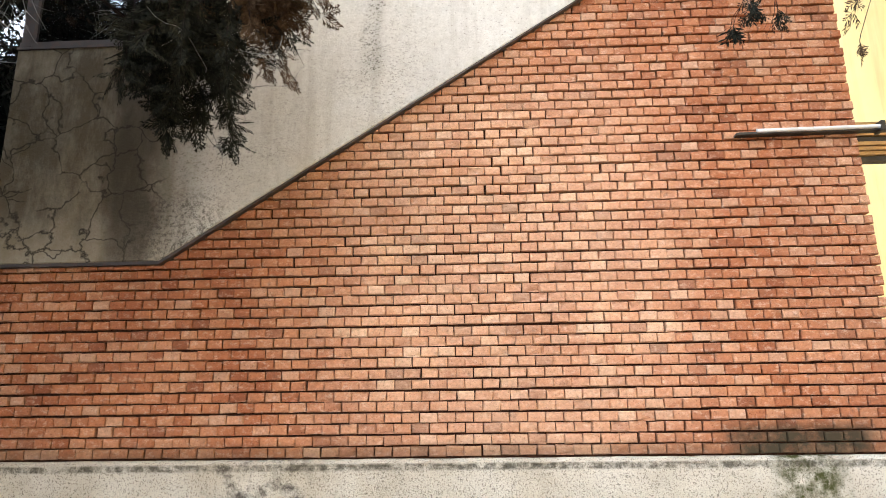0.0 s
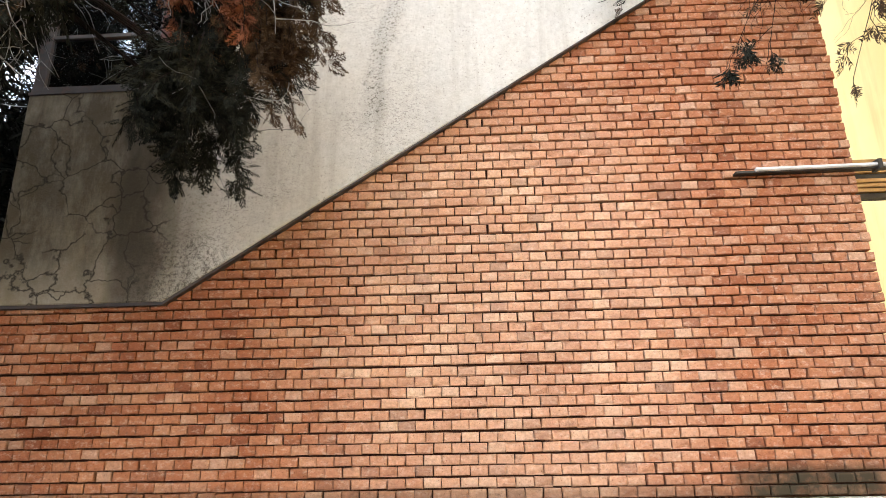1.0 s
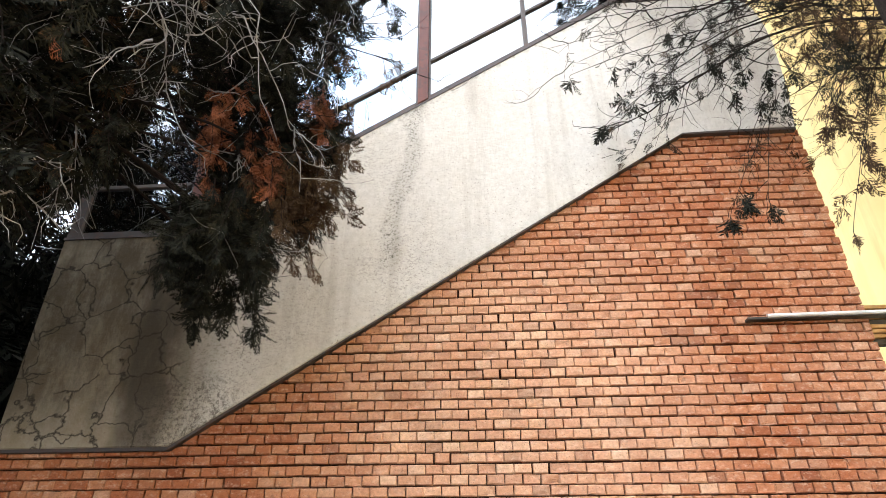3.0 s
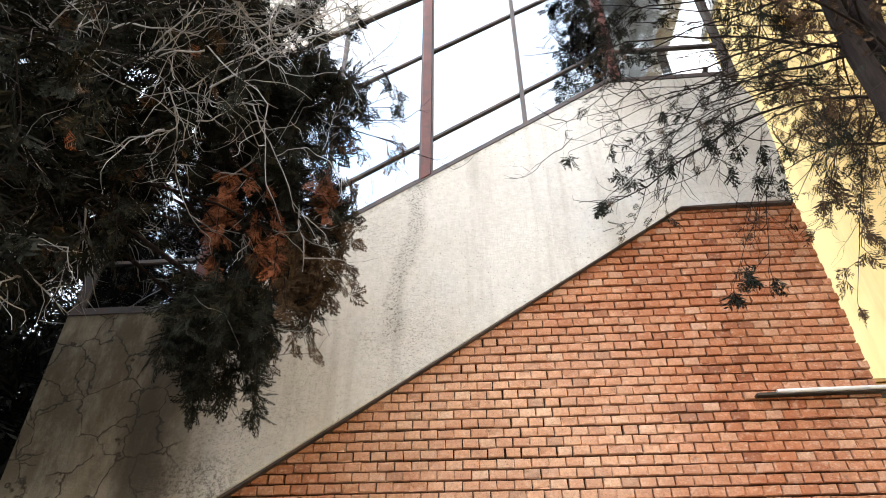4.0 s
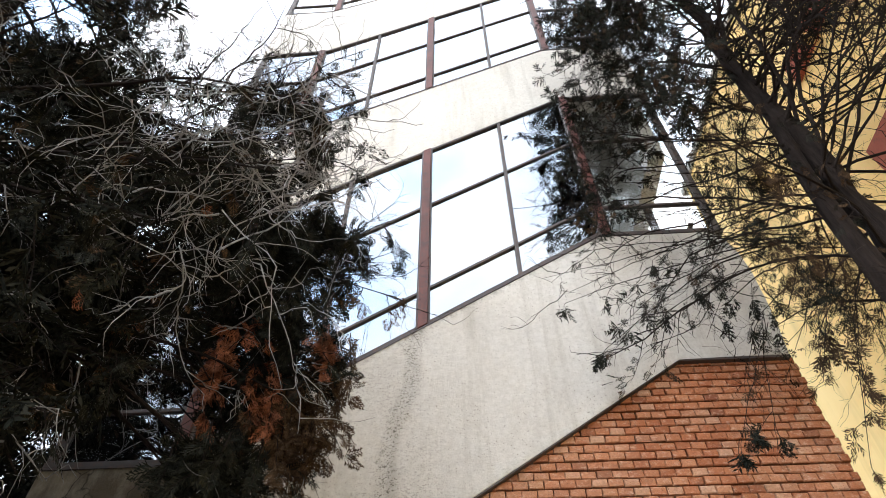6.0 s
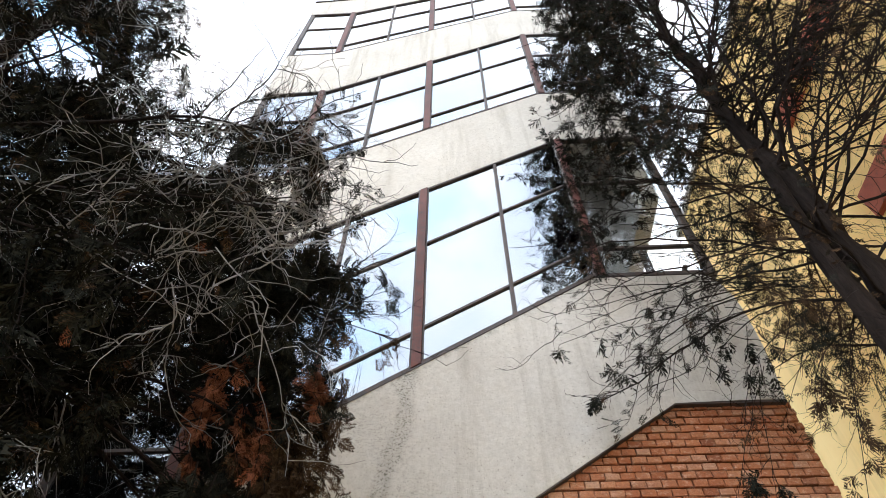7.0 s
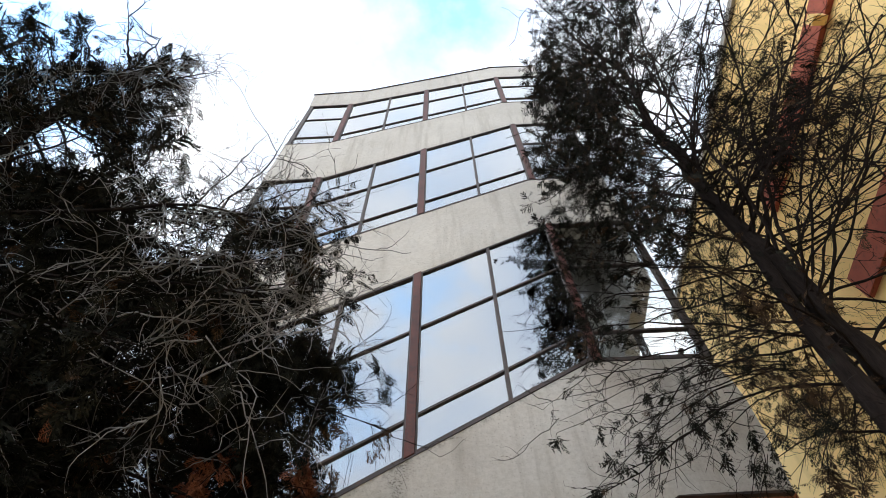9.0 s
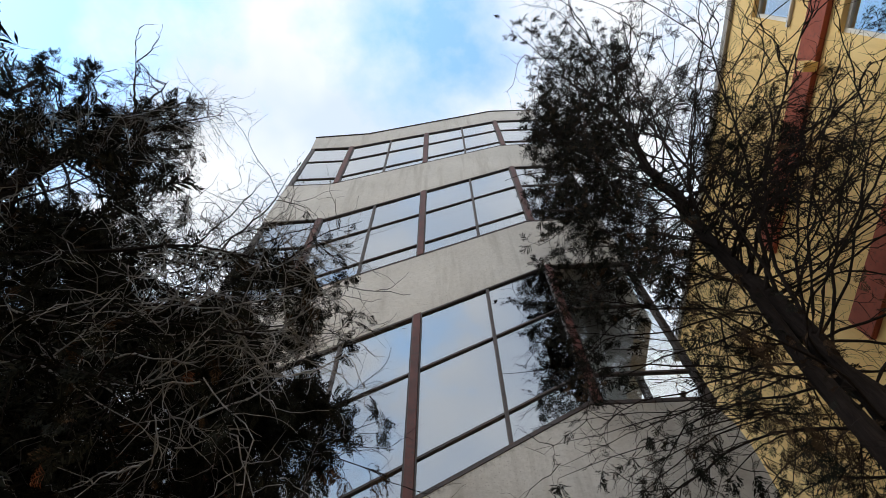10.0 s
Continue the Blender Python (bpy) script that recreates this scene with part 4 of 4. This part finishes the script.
tufted_bough(near_tree, 230, (-1.1, 2.4, 4.72), (-0.37, 2.5, 4.50), 0.05, 8, 0.006, LEAF_DRY, 0.10, 0.2, 0.7, 3)
tufted_bough(near_tree, 231, (-2.3, 2.0, 6.75), (-0.86, 2.2, 6.5), 0.10, 14, 0.011, LEAF, 0.11, 0.2, 0.3, 12)
tufted_bough(near_tree, 232, (-2.2, 2.0, 6.5), (-0.92, 2.2, 6.1), 0.12, 12, 0.009, LEAF, 0.11, 0.2, 0.3, 12)
bare_strands(near_tree, 52, 26, (-0.55, 2.3, 0.95), (-0.30, 2.9, 1.8), 0.55)
bare_strands(near_tree, 54, 24, (-0.75, 2.3, 1.6), (-0.46, 2.7, 2.0), 0.7)
bare_strands(near_tree, 55, 40, (-2.9, 1.5, 4.5), (-2.0, 1.8, 5.8), 0.9)
bare_strands(near_tree, 56, 22, (-1.15, 2.0, 2.4), (-0.85, 2.4, 3.1), 0.8)
bare_strands(near_tree, 53, 40, (-3.4, 1.3, 3.6), (-1.7, 1.8, 5.4), 0.8)

# second conifer further out
tree((-6.3, 1.3, 0), [(-6.3, 1.3, 0), (-6.2, 1.3, 6), (-6.3, 1.2, 11.6)], 0.09,
     limbs_round(5, 2.5, 11.3, 56, lambda z: max(0.4, 2.3 * (1 - (z - 2) / 10.5)), lambda z: 0.35), 12,
     "dark cypress standing behind its taller neighbour", lambda p: noise.noise(p * 1.4) < (-0.1 if p.z > 10.0 else 0.6), 0.16, 1.0, 0.2, 0.35, fine=False, per_twig=3)

# conifers behind the tower's corner
back = tree((-6.4, 6.2, 0), [(-6.4, 6.2, 0), (-6.4, 6.2, 5), (-6.3, 6.2, 10.5)], 0.2,
            limbs_round(7, 0.8, 10.2, 70, lambda z: max(0.4, 2.4 * (1 - (z - 1) / 10.0)), lambda z: 0.25), 13,
            "dense dark cypress behind the building corner, and its added unseen copies", lambda p: (p.x < -4.0 or p.y > 9.8) and (p.z < 7.8 or noise.noise(p * 1.9) < 0.02), 0.16, 1.1, 0.5, 0.08, fine=False, per_twig=3)
copy_thing(back, pose(-6.9, 10.4, 0, 0, 0, 20))
copy_thing(back, pose(-6.6, 3.7, 0, 0, 0, 0))
copy_thing(back, pose(-6.3, 5.1, 0, 0, 0, 0))
copy_thing(back, pose(-6.0, 7.8, 0, 0, 0, 0))
# unseen trees, added to darken the pane reflections and shade the lower landing
copy_thing(back, pose(-7.6, 0.6, 0, 0, 0, 0)).scale = (1.2, 1.2, 1.2)
copy_thing(back, pose(-8.5, -1.3, 0, 0, 0, 40)).scale = (1.35, 1.35, 1.35)

# tall conifer between the tower and the yellow wall
RX, RY = 3.72, 3.45


def right_keep(p):
    if p.y > 4.34 and (p.x < 3.3 or p.z < 9.5):
        return False
    side, lift = p.x / (p.y + 0.2), (p.z - 1.85) / (p.y + 0.2)
    if 0.38 < side < 0.70 and 1.02 < lift < 1.75 and noise.noise(p * 2.2) > -0.22:      # thinned to fit the camera's view of the landing window
        return False
    if p.y < 2.9 and 2.8 < p.x < 4.8 and 7.8 < p.z < 12.5 and noise.noise(p * 1.8) > -0.05:
        return False
    if p.x > 3.75 and noise.noise(p * 1.7) > (-0.3 if p.z < 10 else -0.12):      # only thin tufts before the yellow wall
        return False
    if p.x > 2.9 and p.z < 9.0 and noise.noise(p * 2.1) > -0.12:
        return False
    if p.z > 6.4:
        return p.x > 0.30 + 0.115 * (p.z - 1.75)
    return p.z > 5.05 and p.x > 0.9 and (p.y > 3.2 or p.x > 2.6)


def right_reach(z):
    if z < 7.5:
        return 2.9
    return 2.8 if z < 16 else max(0.5, 2.8 * (1 - (z - 16) / 7.5))


right_limbs = limbs_round(9, 5.0, 22.5, 90, right_reach, lambda z: 0.3)
right_limbs += [(5.7 + 0.25 * i, (-0.93, 0.12 + 0.08 * (i % 4)), 2.9, 0.35) for i in range(0, 5)]
right_limbs += [(7.2 + 0.5 * i, (-0.9, 0.25 - 0.04 * i), 2.5, 0.05) for i in range(0, 16)]
right_limbs += [(6.0 + 0.27 * i, (math.cos(0.9 - 2.3 * ((i * 0.618) % 1)), math.sin(0.9 - 2.3 * ((i * 0.618) % 1))), 2.9, 0.25) for i in range(24)]
right_limbs += limbs_round(19, 8.5, 19.5, 62, lambda z: 0.85 * right_reach(z), lambda z: 0.2, away=(1.0, 0.2))
far_tree = tree((RX, RY, 0), [(RX - 0.3, RY + 0.1, 0), (RX + 0.12, RY, 5.3), (RX + 0.02, RY - 0.05, 9.5), (RX + 0.1, RY - 0.1, 12.5), (RX + 0.6, RY - 0.2, 16), (RX + 0.5, RY, 23)], 0.155, right_limbs, 21,
     "tall old cypress with brownish sprays against the yellow wall", right_keep, 0.15, 0.95, 0.13, 0.36, bare_from=5.6, bend=0.17, limb_r=0.004, dead_wood=BARK, per_twig=3, inner=lambda p: p.z > 6.8 and math.hypot(p.x - RX, p.y - RY) < (1.7 if p.z < 9 else 2.4), dry=lambda p: 0.55 if p.x > 2.8 and p.z < 11 else 0.15, sag=-0.05)
for k, (a, b, arch, tufts, mat) in enumerate((((3.45, 3.85, 6.45), (1.25, 4.0, 5.28), 0.18, 5, LEAF), ((3.35, 3.85, 6.35), (0.98, 4.0, 5.85), 0.08, 4, LEAF), ((3.3, 3.9, 6.2), (2.35, 4.0, 5.62), 0.1, 3, LEAF),
                                              ((3.4, 3.85, 6.0), (2.6, 4.05, 5.5), 0.1, 3, LEAF), ((3.35, 3.8, 7.0), (1.95, 4.0, 6.4), 0.1, 4, LEAF),
                                              ((3.4, 3.85, 6.4), (1.5, 4.05, 5.62), 0.25, 5, LEAF), ((3.5, 3.7, 7.2), (1.35, 4.0, 8.2), 0.1, 4, LEAF), ((3.55, 3.6, 7.8), (1.5, 4.0, 9.1), 0.1, 6, LEAF),
                                              ((3.45, 3.8, 5.7), (3.05, 4.0, 5.2), 0.1, 4, LEAF_DRY))):
    tufted_bough(far_tree, 60 + k, a, b, arch, tufts, 0.010, mat, 0.15, 0.4, 0.35, 12)
for k, b in enumerate(((3.15, 4.0, 4.62), (2.95, 4.03, 4.15), (3.5, 4.0, 5.5), (2.93, 4.0, 4.85), (3.45, 3.9, 4.9))):
    tufted_bough(far_tree, 93 + k, (3.62, 3.6, 5.9 + 0.1 * k), b, 0.08, 4, 0.006, LEAF_DRY, 0.13, 0.55, 0.3, 9)
tufted_bough(far_tree, 90, (2.75, 4.05, 5.55), (2.10, 4.08, 4.36), 0.04, 2, 0.004, LEAF, 0.15, 0.8, 0.4, 18)
tufted_bough(far_tree, 91, (2.72, 4.05, 5.5), (2.42, 4.08, 4.48), 0.04, 2, 0.004, LEAF, 0.13, 0.85, 0.1, 14)
tufted_bough(far_tree, 92, (2.75, 4.05, 5.6), (2.38, 4.1, 4.95), 0.04, 2, 0.004, LEAF_DRY, 0.11, 0.6, 0.2, 6)
for k, b in enumerate(((0.82, 4.05, 6.55), (0.80, 4.0, 6.2), (1.2, 4.1, 7.2), (1.05, 4.0, 6.0), (2.15, 4.0, 5.35), (1.6, 4.0, 7.9))):
    bare_branch(far_tree, 240 + k, (3.45, 3.8, 6.3 + 0.2 * k), b, 0.12 if k < 5 else -0.1, 0.008, 1, BARK, 5, 0.25)
for k, (x, y, z, strands) in enumerate(((1.55, 4.0, 9.9, 6), (1.45, 4.05, 9.2, 6), (1.75, 4.0, 9.0, 5), (1.42, 4.05, 8.5, 6), (1.62, 4.0, 8.0, 6), (1.40, 4.05, 7.75, 6), (1.55, 4.05, 7.35, 5), (2.1, 4.0, 9.6, 5))):
    hanging_bough(far_tree, "hanging_bough", 260 + k, (x + 0.2, y, z), 0.10, 0.6, strands - 1, LEAF, "drooping bough end before the landing window", 0.125, 2)
rng = np.random.default_rng(77)
for k in range(10):
    z = 5.6 + 0.3 * k
    b = (3.45 + 1.0 * rng.random(), 3.7 + 1.1 * rng.random(), z - rng.uniform(0.2, 1.0))
    tufted_bough(far_tree, 280 + k, (RX - 0.1, RY, z), b, 0.15, 5, 0.009, LEAF_DRY if k % 3 else LEAF, 0.135, 0.3, 0.3, 7)
for k, b in enumerate(((4.3, 2.5, 9.7), (4.7, 1.75, 9.9), (4.25, 1.6, 10.5), (3.9, 2.2, 10.4), (4.5, 2.1, 9.3), (4.0, 1.9, 11.0), (4.9, 2.3, 9.2))):
    tufted_bough(far_tree, 310 + k, (RX + 0.05, RY - 0.1, 7.8 + 0.25 * k), b, 0.1, 11, 0.016, LEAF, 0.14, 0.35, 0.2, 9)
# long leafless arms that reach out overhead
for k in range(12):
    b = (4.1 + 1.6 * rng.random(), 0.5 + 1.9 * rng.random(), 8.0 + 4.5 * rng.random())
    bare_branch(far_tree, 360 + k, (RX + 0.05, RY - 0.1, b[2] - 1.6 + rng.normal(0, 0.4)), b, 0.25, 0.02, 2, BARK, 10, 0.42)
    if k % 4 == 1:
        tufted_bough(far_tree, 380 + k, (RX + 0.05, RY - 0.1, b[2] - 1.9), (b[0] - 0.2, b[1] + 0.3, b[2] - 0.3), 0.2, 9, 0.012, LEAF_DRY if k % 4 == 1 else LEAF, 0.14, 0.4, 0.2, 8)
for k, b in enumerate(((4.45, 0.8, 12.3), (2.6, 0.8, 15.5), (5.0, 0.5, 10.4), (4.7, 1.0, 8.4), (4.3, 1.9, 7.9), (5.2, 1.6, 9.5), (3.5, 0.7, 14.0), (5.3, 2.4, 8.0))):
    bare_branch(far_tree, 330 + k, (RX, RY - 0.1, 7.0 + 0.45 * k), b, 0.35, 0.026, 2, BARK, 9, 0.4)
for k, b in enumerate(((1.45, 0.95, 16.0), (2.0, 1.0, 15.6), (2.5, 1.0, 16.2))):
    tufted_bough(far_tree, 345 + k, (RX, RY - 0.1, 10.5 + 0.5 * k), b, 0.3, 12, 0.022, LEAF, 0.15, 0.6, 0.2, 10)
bare_strands(far_tree, 71, 110, (0.55, 3.3, 0.9), (1.15, 4.2, 2.6), 0.9)
bare_strands(far_tree, 72, 22, (0.25, 3.9, 0.95), (0.6, 4.3, 1.4), 0.7)
bare_strands(far_tree, 73, 80, (1.3, 2.2, 2.2), (2.9, 3.4, 6.5), 1.0)
for k in range(12):
    d, u, w = 3.75 + 0.3 * ((k * 0.618) % 1), 0.74 + 0.20 * ((k * 0.37) % 1), 0.95 + 0.075 * k
    hanging_bough(far_tree, "hanging_bough", 110 + k, (u * d, d - 0.2, 1.85 + w * d), 0.24, 0.5, 6, LEAF_DRY if k % 3 else LEAF, "drooping dry bough end", 0.13, 2)
stem = Tubes()
stem.add([Vector((0.42, -0.12, 0)), Vector((0.36, -0.12, 2)), Vector((0.28, -0.14, 3.6)), Vector((0.17, -0.12, 5.0)), Vector((0.05, -0.08, 6.4)), Vector((-0.03, -0.02, 7.6))], 0.085, 0.06, 10)
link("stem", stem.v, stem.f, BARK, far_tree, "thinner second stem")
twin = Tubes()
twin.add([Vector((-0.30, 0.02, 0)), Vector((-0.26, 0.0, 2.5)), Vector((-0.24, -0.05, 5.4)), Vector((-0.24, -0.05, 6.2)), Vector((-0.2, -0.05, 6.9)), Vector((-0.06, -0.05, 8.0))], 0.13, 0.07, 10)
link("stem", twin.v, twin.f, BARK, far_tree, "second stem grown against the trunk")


# ---------------------------------------------------------------- bricks, one by one
COURSE, PITCH = 0.0783, 0.1297
BW, BH, BD = 0.1238, 0.0668, 0.09
rng = np.random.default_rng(4)


def brick_points(w, h, d, jag):
    """A brick with chipped arrises, centred on its face; front at y = 0."""
    c = 0.007
    f = [(-w / 2 + c, 0, -h / 2 + c), (w / 2 - c, 0, -h / 2 + c), (w / 2 - c, 0, h / 2 - c), (-w / 2 + c, 0, h / 2 - c)]
    m = [(-w / 2, c, -h / 2), (w / 2, c, -h / 2), (w / 2, c, h / 2), (-w / 2, c, h / 2)]
    b = [(-w / 2, d, -h / 2), (w / 2, d, -h / 2), (w / 2, d, h / 2), (-w / 2, d, h / 2)]
    pts = [np.array(p) for p in f + m + b]
    for i in range(8):
        pts[i] = pts[i] + np.array([rng.normal(0, jag), abs(rng.normal(0, jag * 0.2)), rng.normal(0, jag)])
    if rng.random() < 0.12:                       # a knocked-off corner
        k = int(rng.integers(4))
        pts[k] = pts[k] + np.array([0, 0.012, 0]) - np.sign(pts[k]) * np.array([0.012, 0, 0.008])
    return pts


BRICK_FACES = [(0, 1, 2, 3), (4, 5, 1, 0), (5, 6, 2, 1), (6, 7, 3, 2), (7, 4, 0, 3), (8, 9, 5, 4), (9, 10, 6, 5), (10, 11, 7, 6), (11, 8, 4, 7)]
shared = []
for _ in range(14):
    me = bpy.data.meshes.new("brick")
    me.from_pydata([tuple(p) for p in brick_points(BW, BH, BD, 0.0017)], [], BRICK_FACES)
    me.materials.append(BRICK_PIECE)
    shared.append(me)
many_v, many_f, count = [], [], 0
for row in range(60):
    z = 1.205 + COURSE * (row + 0.5)
    shift = (0.5 if row % 2 else 0.0) + rng.normal(0, 0.05)
    sway = rng.normal(0, 0.0015)
    n = int((XR - XL) / PITCH) + 2
    for i in range(n):
        x = XL + 0.035 + PITCH * (i + shift)
        left, right = max(x - BW / 2, XL + rng.normal(0.01, 0.004)), min(x + BW / 2, XR + rng.normal(0.02, 0.005))
        if right - left < 0.035:
            continue
        cut = right - left < BW - 0.002            # closers at the wall's two ends
        if cut:
            x = (left + right) / 2
        if z - COURSE / 2 > line(FOOT, x) + 0.02 and z - COURSE / 2 > line(FOOT, x + 0.06) + 0.02:
            continue
        place = np.array([x + rng.normal(0, 0.0012), BRICK_Y + rng.normal(0, 0.0022), z + sway + 0.002 * math.sin(x * 1.7 + row)])
        if -1.15 < x < 1.3 and 1.2 < z < 2.42 and count < 300:
            ob = new("brick", shared[int(rng.integers(len(shared)))])
            ob.parent = bed
            ob.location = place
            ob.rotation_euler = (rng.normal(0, 0.03), rng.normal(0, 0.006), rng.normal(0, 0.02))
            count += 1
            continue
        w = right - left if cut else BW * (1.0 if rng.random() > 0.05 else 0.89)
        k = len(many_v)
        lean = rng.normal(0.015, 0.022), rng.normal(0, 0.014)
        many_v += [tuple(place + p + np.array([0, lean[0] * p[2] + lean[1] * p[0], 0])) for p in brick_points(w + rng.normal(0, 0.0012), BH + rng.normal(0, 0.001), BD, 0.0017)]
        many_f += [tuple(k + j for j in f) for f in BRICK_FACES]
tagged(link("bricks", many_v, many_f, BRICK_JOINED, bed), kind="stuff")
